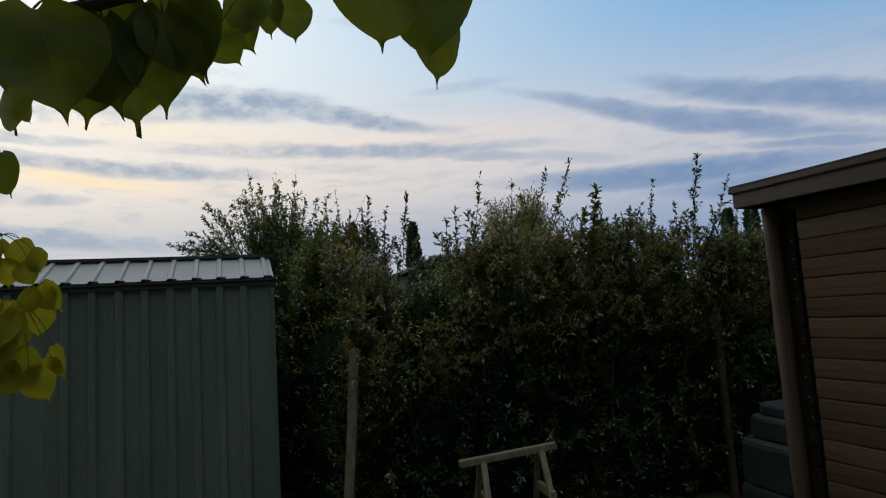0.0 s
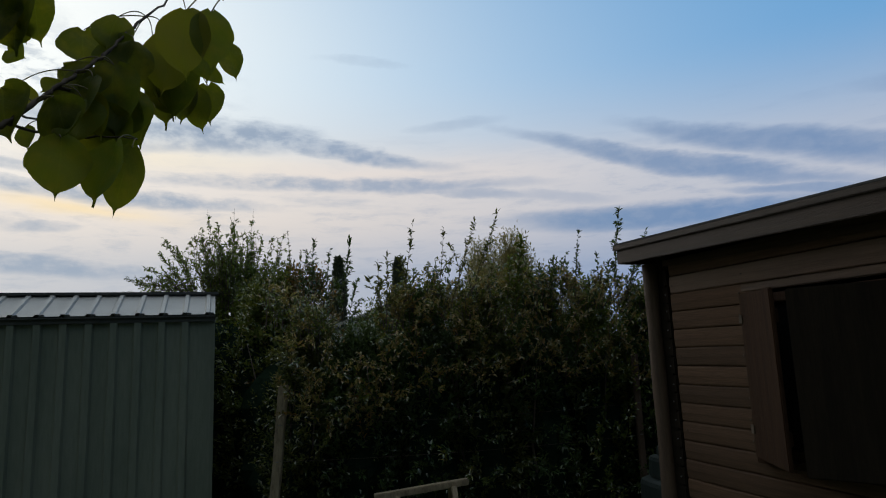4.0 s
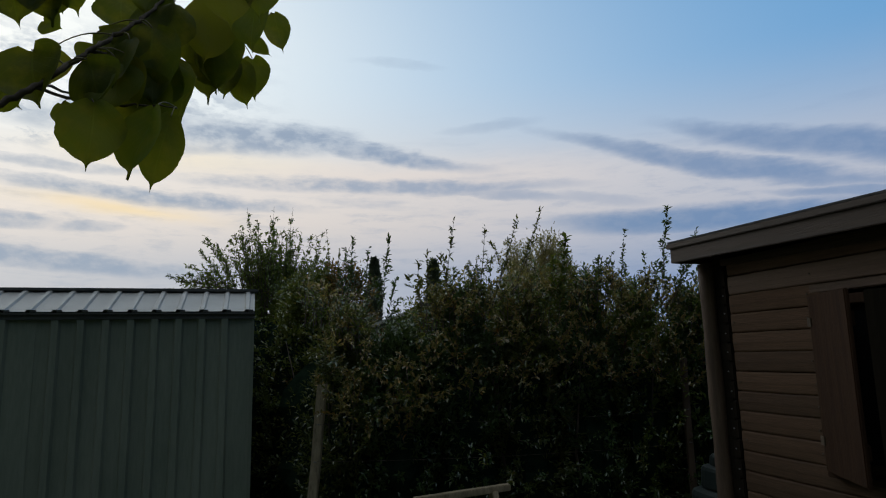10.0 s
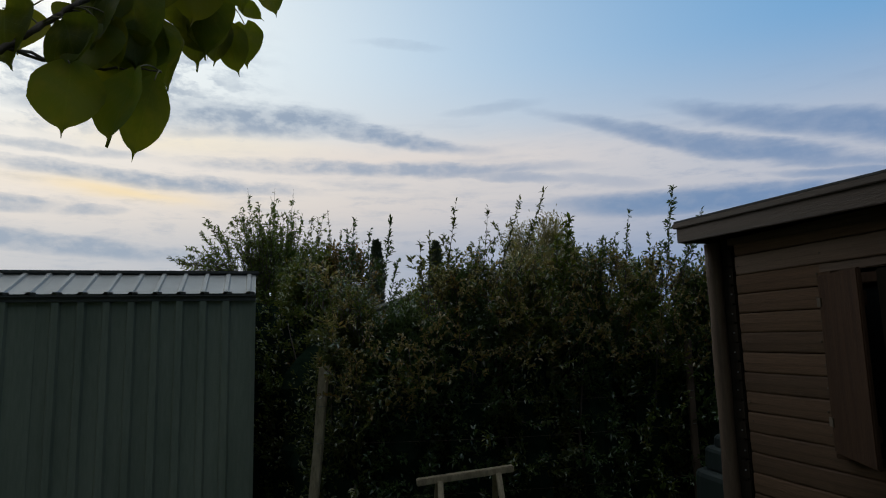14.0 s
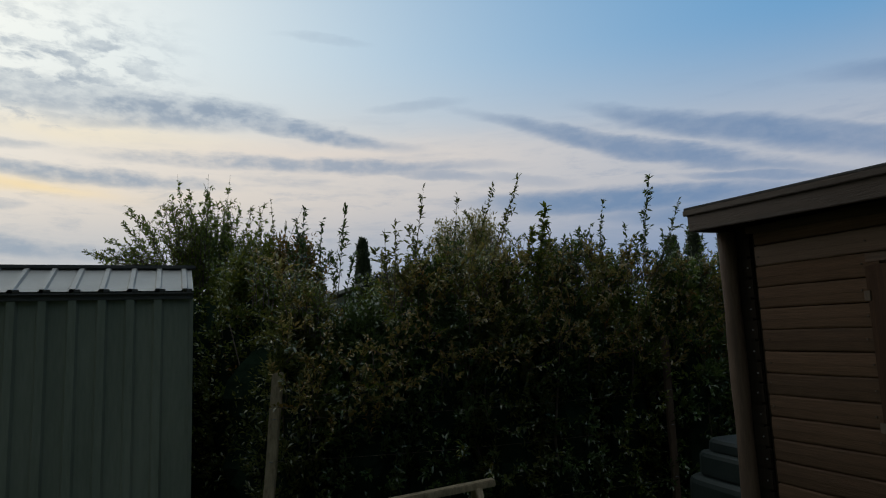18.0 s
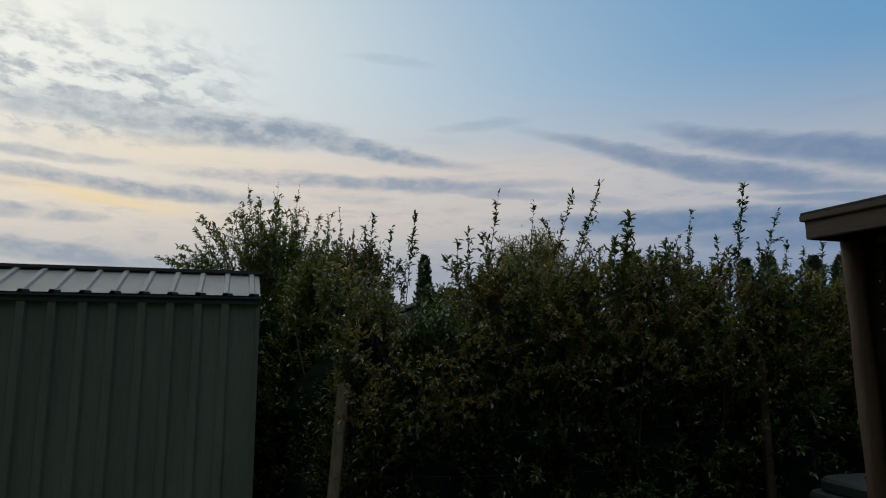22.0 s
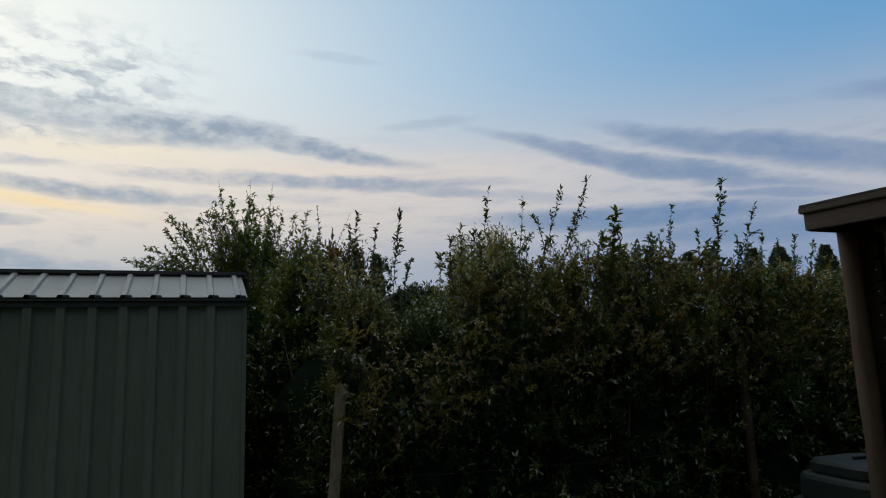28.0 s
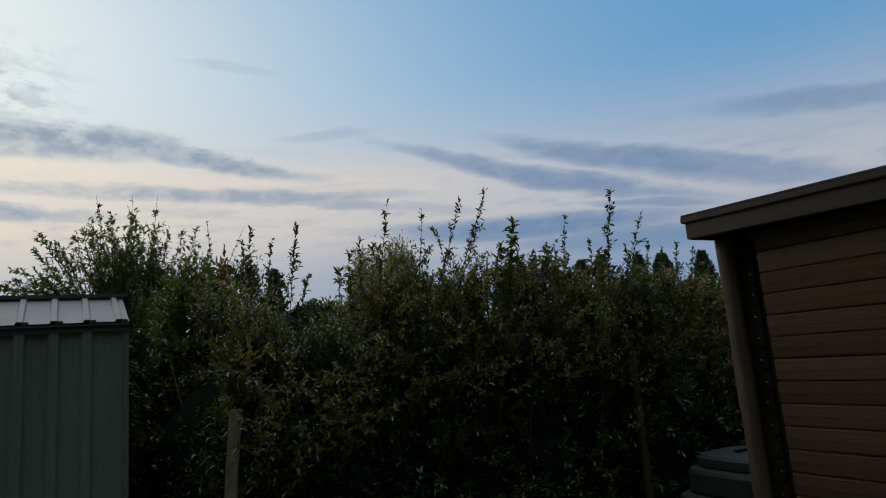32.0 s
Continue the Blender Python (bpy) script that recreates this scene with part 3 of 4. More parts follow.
    # roof: slab, soffit, fascia in two steps; it falls slightly along the wall
    fall = Matrix(((1, 0, 0, 0), (0, 1, 0, 0), (-0.0275, 0, 1, 0), (0, 0, 0, 1)))
    u0, n0, z0 = -0.185, -0.184, 2.227
    tilt = Matrix.Translation((u0, n0, z0)) @ fall
    boxed("fascia", (0.0, 0.006, -0.112), (length + 0.3, 0.03, -0.026), FASCIA, cabin, tilt, 0.004, "weathered brown fascia board")
    boxed("fascia_strip", (-0.012, -0.012, -0.03), (length + 0.3, 0.026, 0.0), FASCIA, cabin, tilt, 0.004)
    boxed("end_fascia", (-0.008, 0.03, -0.112), (0.016, depth + 0.3, -0.026), FASCIA, cabin, tilt, 0.004)
    boxed("end_fascia_strip", (-0.02, 0.026, -0.03), (0.01, depth + 0.3, 0.0), FASCIA, cabin, tilt, 0.004)
    boxed("soffit", (0.016, 0.03, -0.075), (length + 0.3, depth + 0.3, -0.06), SHUTTER, cabin, tilt, 0.0)
    boxed("roof_deck", (-0.016, 0.0, 0.001), (length + 0.3, depth + 0.3, 0.014), FELT, cabin, tilt, 0.003, "dark roofing felt")
    boxed("wall_plate", (0.03, -0.02, 2.075), (length, 0.03, 2.11), BOARD, cabin, fall, 0.003)
    # window
    w0, w1, z0, z1 = WIN
    boxed("window_frame", (w0, -0.012, z0), (w1, 0.05, z0 + 0.045), SHUTTER, cabin, bevel=0.004)
    boxed("window_rail", (w0, -0.012, z1 - 0.045), (w1, 0.05, z1), SHUTTER, cabin, bevel=0.004)
    for x in (w0, w1 - 0.045, (w0 + w1) / 2 - 0.02):
        boxed("window_stile", (x, -0.01, z0 + 0.045), (x + 0.045, 0.048, z1 - 0.045), SHUTTER, cabin, bevel=0.004)
    boxed("window_pane", (w0 + 0.045, 0.018, z0 + 0.045), ((w0 + w1) / 2 - 0.02, 0.024, z1 - 0.045), DARKGLASS, cabin, bevel=0.0)
    boxed("window_pane", ((w0 + w1) / 2 + 0.025, 0.018, z0 + 0.045), (w1 - 0.045, 0.024, z1 - 0.045), DARKGLASS, cabin, bevel=0.0)
    boxed("window_sill", (w0 - 0.03, -0.05, z0 - 0.028), (w1 + 0.03, 0.01, z0 - 0.002), SHUTTER, cabin, bevel=0.004)

    def shutter(hinge, sign, opening, wide, low, high, wood):
        s = new("shutter")
        s.parent = cabin
        s.matrix_basis = pose(hinge, -0.026, 0, 0, 0, -sign * opening)
        lo, hi = (0, wide) if sign > 0 else (-wide, 0)
        boxed("leaf_board", (lo, -0.02, low), (hi, 0.0, high), wood, s, bevel=0.005)
        for z in (low + 0.1, high - 0.15):
            boxed("batten", (lo + 0.02, 0.001, z), (hi - 0.02, 0.018, z + 0.06), wood, s, bevel=0.003)
            boxed("hinge", (-0.012, -0.026, z + 0.01), (0.03 * sign if sign > 0 else 0.012, -0.0205, z + 0.05), BARK, s, bevel=0.001, label="small rusty hinge")
        return tagged(s, "ajar brown plank shutter")

    shutter(0.63, 1, 26, 0.40, 1.08, 1.85, SHUTTER)
    # right shutter faces away from the bright sky; that shade is in its colour
    shutter(1.40, -1, 28, 0.385, 1.075, 1.835, SHADE_WOOD)
    # stands in for a shutter seen edge-on, coloured with the same shade
    boxed("side_board", (1.415, -0.09, 1.045), (1.45, 0.0, 1.862), SHADE_WOOD, cabin, bevel=0.004, label="dark upright board standing in for an open shutter edge")


log_cabin()


# ---- fence posts, wires, trestle, bin ----
HEDGE_E = Vector((0.985, 0.17, 0))
HEDGE_B = Vector((-0.17, 0.985, 0))


def fence_post(place, height, width, lean, wood, label):
    post = thing("fence_post", label, "fence post", place, "wire fence posts")
    rnd = random.Random(int(place[0] * 50))
    bm = bmesh.new()
    box(bm, (-width / 2, -width / 2, 0), (width / 2, width / 2, height), bevel=0.006)
    bmesh.ops.subdivide_edges(bm, edges=[e for e in bm.edges if abs(e.verts[0].co.z - e.verts[1].co.z) > 0.5], cuts=9)
    for v in bm.verts:
        wob = noise.noise((v.co.z * 3.1, place[0], 0.5)) * 0.006
        v.co.x += wob + lean * v.co.z
        v.co.y += wob * 0.6
        if v.co.z > height - 0.02:
            v.co.z += v.co.x * 0.12
    part("stake", bm, wood, post)
    for z in (0.45, 0.85, 1.12):
        if z < height - 0.1:
            boxed("staple", (-0.012 + lean * z, -width / 2 - 0.006, z), (0.012 + lean * z, -width / 2 - 0.0005, z + 0.006), STEEL, post, bevel=0.001)
    return post


fence_post((-0.79, 5.2, 0), 1.408, 0.07, 0.077, OLDWOOD, "square weathered grey wooden fence post before the hedge")
fence_post((2.315, 5.76, 0), 1.55, 0.052, 0.0, LOG, "slim grey fence post half hidden in hedge leaves")


def wire_fence():
    wires = thing("fence_wire", "thin rusty wires strung between the fence posts", "wire")
    for z in (0.455, 0.855, 1.125):
        pts = []
        for i in range(25):
            s = i / 24
            p = Vector((-0.79 + 0.077 * z, 5.16, z)).lerp(Vector((2.315, 5.69, z)), s)
            p.z -= 0.03 * 4 * s * (1 - s)
            pts.append(p)
        tubes("wire", [(pts, [0.0012] * 25)], BARK, wires, 5)


wire_fence()


def trestle():
    saw = thing("sawhorse", "old grey wooden trestle with splayed legs beside the hedge", "sawhorse")
    a, b = Vector((0.02, 4.86, 0.645)), Vector((0.703, 4.96, 0.705))
    d = (b - a).normalized()
    side = Vector((-d.y, d.x, 0)).normalized()
    up = d.cross(side)
    m = Matrix((( d.x, side.x, up.x, a.x), (d.y, side.y, up.y, a.y), (d.z, side.z, up.z, a.z), (0, 0, 0, 1)))
    L = (b - a).length
    bm = box(bmesh.new(), (0, -0.034, -0.044), (L, 0.034, 0.0), m, 0.005)
    part("top_rail", bm, OLDWOOD, saw, "grey weathered top rail")
    for s in (0.16, L - 0.12):
        for w in (-1, 1):
            head = m @ Vector((s, 0.045 * w, -0.03))
            foot = Vector((head.x + (0.03 if s > 0.3 else -0.02) + side.x * 0.27 * w, head.y + side.y * 0.27 * w, 0.0))
            dd = (head - foot)
            lm = Matrix.Translation(foot) @ dd.to_track_quat("Z", "Y").to_matrix().to_4x4()
            part("leg", box(bmesh.new(), (-0.02, -0.014, 0), (0.02, 0.014, dd.length), lm, 0.004), OLDWOOD, saw)
        c = m @ Vector((s, 0, -0.30))
        bm = box(bmesh.new(), (-0.016, -0.19, -0.03), (0.016, 0.19, 0.03), Matrix.Translation(c) @ Matrix.Rotation(math.atan2(side.y, side.x) - math.pi / 2, 4, "Z"), 0.003)
        part("brace", bm, OLDWOOD, saw)


trestle()


def compost_bin():
    bin_ = thing("compost_bin", "dark green tiered plastic compost bin behind the cabin corner", "compost bin", (2.27, 4.54, -0.02))
    bin_.rotation_euler, bin_.scale = (0, 0, radians(12)), (0.95, 0.95, 0.975)

    def tier(name, rows, label=""):
        verts, faces = [], []
        n = 40
        for r, z in rows:
            for k in range(n):
                w = 2 * math.pi * k / n
                c, s = math.cos(w), math.sin(w)
                q = (abs(c) ** 4.5 + abs(s) ** 4.5) ** (-1 / 4.5)
                verts.append((c * q * r, s * q * r, z))
        for i in range(len(rows) - 1):
            for k in range(n):
                j = (k + 1) % n
                faces.append((i * n + k, i * n + j, (i + 1) * n + j, (i + 1) * n + k))
        faces.append(tuple(range(n))[::-1])
        faces.append(tuple((len(rows) - 1) * n + k for k in range(n)))
        ob = solid(name, verts, faces, BINGREEN, bin_, label)
        return ob

    tier("base_tier", [(0.38, 0.0), (0.385, 0.02), (0.375, 0.40), (0.365, 0.43), (0.35, 0.44)])
    tier("middle_tier", [(0.35, 0.441), (0.36, 0.46), (0.352, 0.70), (0.342, 0.725), (0.31, 0.742)])
    tier("upper_tier", [(0.285, 0.743), (0.295, 0.76), (0.29, 0.865), (0.28, 0.885), (0.25, 0.893)])
    lid = tier("lid", [(0.235, 0.894), (0.24, 0.905), (0.235, 0.95), (0.22, 0.968), (0.17, 0.978)], "dark plastic lid")
    bm = bmesh.new()
    box(bm, (-0.09, -0.014, 0.979), (0.09, 0.014, 0.995), bevel=0.005)
    part("lid_handle", bm, BINGREEN, lid)


compost_bin()


# ---- hedge and shrubs ----
TOPS_X = (-3.0, -1.3, -0.75, -0.3, -0.1, 0.15, 0.55, 0.78, 1.0, 1.35, 1.7, 2.3, 3.0, 4.5)
TOPS_Z = (2.2, 2.15, 2.1, 1.74, 1.74, 2.04, 2.12, 2.12, 2.12, 2.2, 2.16, 2.1, 2.02, 1.98)


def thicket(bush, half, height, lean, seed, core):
    """A solid core added inside a shrub, its inner shade put into the colour, lumpy all round."""
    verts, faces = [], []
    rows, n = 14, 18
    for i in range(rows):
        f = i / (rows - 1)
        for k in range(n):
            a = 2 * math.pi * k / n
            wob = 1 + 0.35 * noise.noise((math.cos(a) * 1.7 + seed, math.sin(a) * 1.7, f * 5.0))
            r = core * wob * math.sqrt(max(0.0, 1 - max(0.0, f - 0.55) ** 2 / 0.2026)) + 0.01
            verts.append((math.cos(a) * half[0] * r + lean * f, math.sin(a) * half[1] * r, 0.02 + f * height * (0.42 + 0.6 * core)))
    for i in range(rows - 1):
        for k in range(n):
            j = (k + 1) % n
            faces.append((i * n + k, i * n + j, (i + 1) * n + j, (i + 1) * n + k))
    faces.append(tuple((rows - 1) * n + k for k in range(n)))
    solid("thicket", verts, faces, CORE_SHADE, bush)


def shrub(name, label, centre, half, height, leaves, count, size, seed, group="", lean=0.0, ragged=0.12, stems=7, core=0.56):
    """A shrub: stems from the ground and a crown of leaves in a lumpy, uneven shell and inside it."""
    rng = np.random.default_rng(seed)
    bush = thing(name, label, "shrub", (centre[0], centre[1], 0), group)
    lines = []
    for k in range(stems):
        a = rng.uniform(0, 6.28)
        r = rng.uniform(0.2, 0.9)
        tip = Vector((math.cos(a) * half[0] * r + lean, math.sin(a) * half[1] * r, height * rng.uniform(0.7, 0.97)))
        foot = Vector((math.cos(a) * 0.1, math.sin(a) * 0.1, 0))
        mid = foot.lerp(tip, 0.5) + Vector((rng.normal() * 0.05, rng.normal() * 0.05, 0))
        lines.append(([foot, mid, tip], [0.016, 0.011, 0.003]))
    tubes("stem", lines, BARK, bush, 5)
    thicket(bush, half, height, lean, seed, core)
    # sprays of leaves on side twigs, set over the lumpy outside and, fewer, within
    per = 26
    m = max(8, count // per)
    f = rng.beta(1.35, 1.05, m)
    ang = rng.uniform(0, 2 * np.pi, m)
    prof = np.clip(1.0 - np.maximum(f - 0.42, 0) ** 1.3 * 1.55, 0.12, 1) * (0.66 + 0.34 * np.minimum(f / 0.55, 1))
    lump = 1 + ragged * (np.sin(ang * 3 + f * 9 + seed) + 0.8 * np.sin(ang * 5 - f * 14 + seed * 2.1) + rng.normal(0, 0.8, m))
    rad = np.where(rng.uniform(size=m) < 0.75, rng.uniform(0.72, 1.0, m), rng.uniform(0.3, 0.75, m)) * prof * lump
    c = np.stack([np.cos(ang) * half[0] * rad + lean * f, np.sin(ang) * half[1] * rad, np.maximum(f * height, 0.06)], 1)
    d = np.stack([np.cos(ang) * (1.1 - f), np.sin(ang) * (1.1 - f), 0.35 + 0.9 * f], 1) + rng.normal(0, 0.35, (m, 3))
    d /= np.linalg.norm(d, axis=1, keepdims=True)
    reach = rng.uniform(0.1, 0.26, m)
    k = np.repeat(np.arange(m), per)
    t = rng.uniform(-0.35, 1.0, (m * per, 1))
    out = rng.normal(size=(m * per, 3))
    out /= np.linalg.norm(out, axis=1, keepdims=True)
    base = c[k] + d[k] * reach[k][:, None] * t + out * 0.018
    base[:, 2] = np.maximum(base[:, 2], 0.03)
    aim = d[k] * rng.uniform(0.4, 1.1, (m * per, 1)) + out * 0.85
    length = size * rng.uniform(0.6, 1.3, m * per) * (1.1 - 0.35 * np.maximum(t[:, 0], 0))
    leaf_cloud("crown", base, aim, length, length * rng.uniform(0.42, 0.58, m * per), leaves, bush, rng)
    return bush


def shoot(bush, base, tip, leaves, count, size, seed, thick=0.004, start=0.1, bend=0.02):
    """An upright shoot with leaves set along it, narrowing to its tip; base and tip in the world."""
    rng = np.random.default_rng(seed)
    off = Vector(bush.location)
    a, b = Vector(base) - off, Vector(tip) - off
    mid = a.lerp(b, 0.55) + Vector((rng.normal() * bend, rng.normal() * bend, 0))
    pts = [a.lerp(mid, t).lerp(mid.lerp(b, t), t) for t in np.linspace(0, 1, 9)]
    stem = tubes("shoot", [(pts, [thick * (1 - 0.8 * i / 8) for i in range(9)])], BARK, bush, 5)
    t = np.sort(rng.uniform(start, 1.0, count))
    base_at = np.array([a.lerp(mid, s).lerp(mid.lerp(b, s), s) for s in t])
    d = np.array((b - a).normalized())
    out = rng.normal(size=(count, 3))
    aim = d * rng.uniform(0.5, 1.3, (count, 1)) + out / np.linalg.norm(out, axis=1, keepdims=True) * 0.9
    length = size * rng.uniform(0.7, 1.25, count) * (1.0 - 0.45 * t)
    leaf_cloud("leaf_spray", base_at, aim, length, length * 0.48, leaves, stem, rng)


def sprig(bush, base, tip, leaves, size, seed, twigs=9, reach=0.22, per=9, along=26, thick=0.006, sway=0.05):
    """A long stem with short side twigs, all set with small leaves; base and tip in the world."""
    rng = np.random.default_rng(seed)
    off = Vector(bush.location)
    a, b = Vector(base) - off, Vector(tip) - off
    mid = a.lerp(b, 0.5) + Vector(rng.normal(0, sway, 3)) + Vector((0, 0, 0.02))
    at = lambda s: a.lerp(mid, s).lerp(mid.lerp(b, s), s)
    lines = [([at(s) for s in np.linspace(0, 1, 9)], [thick * (1 - 0.85 * i / 8) for i in range(9)])]
    spots, ways = [], []
    d = (b - a).normalized()
    for k in range(twigs):
        s = 0.25 + 0.7 * (k + rng.uniform(0, 0.9)) / twigs
        root = at(s)
        way = (d * rng.uniform(0.6, 1.2) + Vector(rng.normal(0, 0.5, 3))).normalized()
        long = reach * (1.15 - s) * rng.uniform(0.7, 1.4)
        lines.append(([root, root + way * long * 0.5, root + way * long + Vector((0, 0, 0.02))], [0.0025, 0.002, 0.001]))
        for q in rng.uniform(0.1, 1.0, per):
            spots.append(root + way * long * q)
            ways.append(way)
    for s in np.sort(rng.uniform(0.2, 1.0, along)):
        spots.append(at(s))
        ways.append(d)
    n = len(spots)
    out = rng.normal(size=(n, 3))
    out /= np.linalg.norm(out, axis=1, keepdims=True)
    stem = tubes("branch", lines, BARK, bush, 4)
    length = size * rng.uniform(0.65, 1.25, n)
    leaf_cloud("leaf_spray", np.array(spots), np.array(ways) * rng.uniform(0.4, 1.0, (n, 1)) + out * 0.85, length, length * 0.42, leaves, stem, rng)


def at_hedge(s, depth=0.0, z=0.0):
    p = Vector((0.0, 5.53, 0)) + HEDGE_E * s + HEDGE_B * depth
    return Vector((p.x, p.y, z))


hedge = []
rnd = random.Random(5)
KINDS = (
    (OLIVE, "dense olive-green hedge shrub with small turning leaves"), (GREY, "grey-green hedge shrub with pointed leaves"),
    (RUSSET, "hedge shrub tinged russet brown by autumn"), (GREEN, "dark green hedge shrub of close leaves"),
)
PLAN = (0, 1, 1, 0, 1, 3, 1, 3, 1, 0)
for i, kind in enumerate(PLAN):
    s = -0.62 + i * 0.545 + (0.1 if i == 0 else 0.0)
    mat, label = KINDS[kind]
    top = float(np.interp(s, TOPS_X, TOPS_Z))
    p = at_hedge(s, (0.34 if i == 0 else 0.14) + rnd.uniform(-0.06, 0.12))
    hedge.append(shrub("hedge_shrub", label, p, (0.38 if i == 0 else 0.47, 0.44), top, mat, 12500, 0.049, 20 + i, "hedge along the wire fence", 0.0, 0.09))
for i in range(8):
    s = -0.55 + i * 0.72
    p = at_hedge(s, 0.75)
    top = float(np.interp(s, TOPS_X, TOPS_Z)) - 0.12
    shrub("hedge_shrub", "dark green hedge shrub standing in the second row", p, (0.6, 0.42), top, GREEN if i % 2 else OLIVE, 6000, 0.055, 60 + i, "second row of the hedge", 0.0, 0.09, 7, 0.86)

# third row added so that no sky shines through holes in the hedge
for i in range(7):
    s = -0.2 + i * 0.8
    p = at_hedge(s, 1.35)
    shrub("hedge_shrub", "shrub added behind the hedge to close gaps to the sky", p, (0.62, 0.42), float(np.interp(s, TOPS_X, TOPS_Z)) - 0.05, OLIVE if i % 2 else GREEN, 4000, 0.055, 80 + i, "shrubs behind the hedge", 0.0, 0.09, 6, 0.8)

# long shoots that stand above the hedge: tip, base, leaves, size, kind
SHOOTS = (
    (0.37, 5.5, 2.75, 0.27, 2.21, 46, 0.05, 0), (0.64, 5.6, 2.72, 0.58, 2.3, 30, 0.042, 0), (0.91, 5.5, 2.75, 0.71, 2.29, 40, 0.043, 0),
    (1.13, 5.52, 2.85, 0.85, 2.25, 56, 0.045, 0), (1.31, 5.5, 2.57, 1.22, 2.0, 110, 0.068, 3), (1.2, 5.5, 2.41, 1.12, 1.95, 60, 0.058, 3),
    (1.93, 5.88, 2.72, 1.86, 2.2, 46, 0.045, 1), (2.27, 5.7, 2.87, 2.16, 2.18, 90, 0.046, 1), (2.48, 5.63, 2.66, 2.23, 2.18, 48, 0.044, 1),
    (0.06, 5.4, 2.42, 0.1, 2.0, 40, 0.05, 0), (0.14, 5.4, 2.46, 0.12, 2.0, 36, 0.048, 0), (1.61, 5.6, 2.45, 1.57, 2.1, 44, 0.045, 1),
)
SHOOTS_EAST = (
    (1.46, 5.55, 2.36, 1.42, 2.05, 40, 0.045, 1), (-0.25, 6.3, 2.76, -0.33, 2.1, 70, 0.056, 1), (-0.6, 6.35, 2.78, -0.65, 2.2, 60, 0.052, 1),
    (-0.66, 6.3, 2.67, -0.69, 2.2, 48, 0.05, 1), (-0.44, 6.3, 2.67, -0.47, 2.15, 54, 0.05, 1), (-0.17, 6.2, 2.33, -0.29, 1.95, 44, 0.05, 1),
    (2.03, 5.7, 2.46, 2.03, 2.1, 44, 0.044, 1), (2.35, 5.7, 2.4, 2.28, 2.05, 44, 0.044, 1), (2.62, 5.8, 2.43, 2.54, 2.05, 48, 0.044, 1),
    (2.75, 5.8, 2.42, 2.71, 2.05, 44, 0.044, 1), (2.93, 5.85, 2.46, 2.9, 2.05, 44, 0.044, 1), (3.12, 5.9, 2.4, 3.05, 2.0, 40, 0.044, 1),
)
for k, (xa, y, za, xb, zb, n, size, kind) in enumerate(SHOOTS + SHOOTS_EAST):
    near = min(hedge, key=lambda o: abs(o.location.x - xa))
    sprig(near, (xb, y + 0.03, zb - 0.15), (xa, y, za), KINDS[kind][0], size * 0.95, 300 + k, max(3, n // 9), 0.12, 6, int(n * 0.8), 0.004, 0.015)
    for side in range(2):
        q = 0.05 + 0.2 * side
        a = Vector((xb, y + 0.03, zb - 0.15)).lerp(Vector((xa, y, za)), q)
        sprig(near, a, a + Vector((rnd.uniform(-0.13, 0.13), rnd.uniform(-0.08, 0.08), rnd.uniform(0.12, 0.26))), KINDS[kind][0], size * 0.9, 330 + 5 * k + side, 3, 0.12, 5, 12, 0.003, 0.02)
# sprigs along the hedge top, every third in leaves paled as if lit
for k in range(250):
    s = rnd.uniform(-0.9, 2.75) if k % 5 else rnd.uniform(2.7, 4.3)
    if -0.3 < s < 0.1:
        continue
    top = float(np.interp(s, TOPS_X, TOPS_Z))
    b = at_hedge(s, rnd.uniform(-0.1, 0.5), top - 0.22)
    t = b + Vector((rnd.uniform(-0.07, 0.1), rnd.uniform(-0.06, 0.06), 0.2 + 0.36 * rnd.random() ** 1.6))
    near = min(hedge, key=lambda o: abs(o.location.x - b.x))
    sprig(near, b, t, LIT_LEAF if k % 3 == 0 else KINDS[rnd.choice((0, 1, 1, 3))][0], rnd.uniform(0.036, 0.05), 1400 + k, rnd.randint(3, 6), 0.2, 5, rnd.randint(12, 20), 0.003, 0.02)
# low sprays that reach out of the hedge's face
for k in range(26):
    s = rnd.uniform(-0.9, 4.0)
    b = at_hedge(s, -0.2, rnd.uniform(0.5, 1.85))
    t = b + Vector((rnd.uniform(-0.2, 0.2), rnd.uniform(-0.32, -0.12), rnd.uniform(-0.1, 0.22)))
    near = min(hedge, key=lambda o: abs(o.location.x - b.x))
    shoot(near, b, t, KINDS[rnd.choice((1, 1, 3, 0))][0], rnd.randint(14, 24), rnd.uniform(0.045, 0.065), 500 + k)

# side shoots on the hedge's upper shoulder, broad glossy leaves paled as if lit
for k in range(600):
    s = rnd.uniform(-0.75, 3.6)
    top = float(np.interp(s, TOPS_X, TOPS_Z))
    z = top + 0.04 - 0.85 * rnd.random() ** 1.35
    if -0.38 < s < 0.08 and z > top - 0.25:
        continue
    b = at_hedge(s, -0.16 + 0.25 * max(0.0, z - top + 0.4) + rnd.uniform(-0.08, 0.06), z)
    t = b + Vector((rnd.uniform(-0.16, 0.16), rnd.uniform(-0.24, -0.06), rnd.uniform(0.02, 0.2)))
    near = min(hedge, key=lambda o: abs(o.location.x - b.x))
    shoot(near, b, t, LIT_LEAF if k % 4 else KINDS[rnd.choice((0, 2, 3))][0], rnd.randint(14, 24), rnd.uniform(0.042, 0.062), 800 + k)

fresh = shrub("young_shrub", "young fresh green shrub growing into the hedge by the post", at_hedge(2.62, -0.12), (0.24, 0.16), 2.0, FRESH, 900, 0.06, 91)

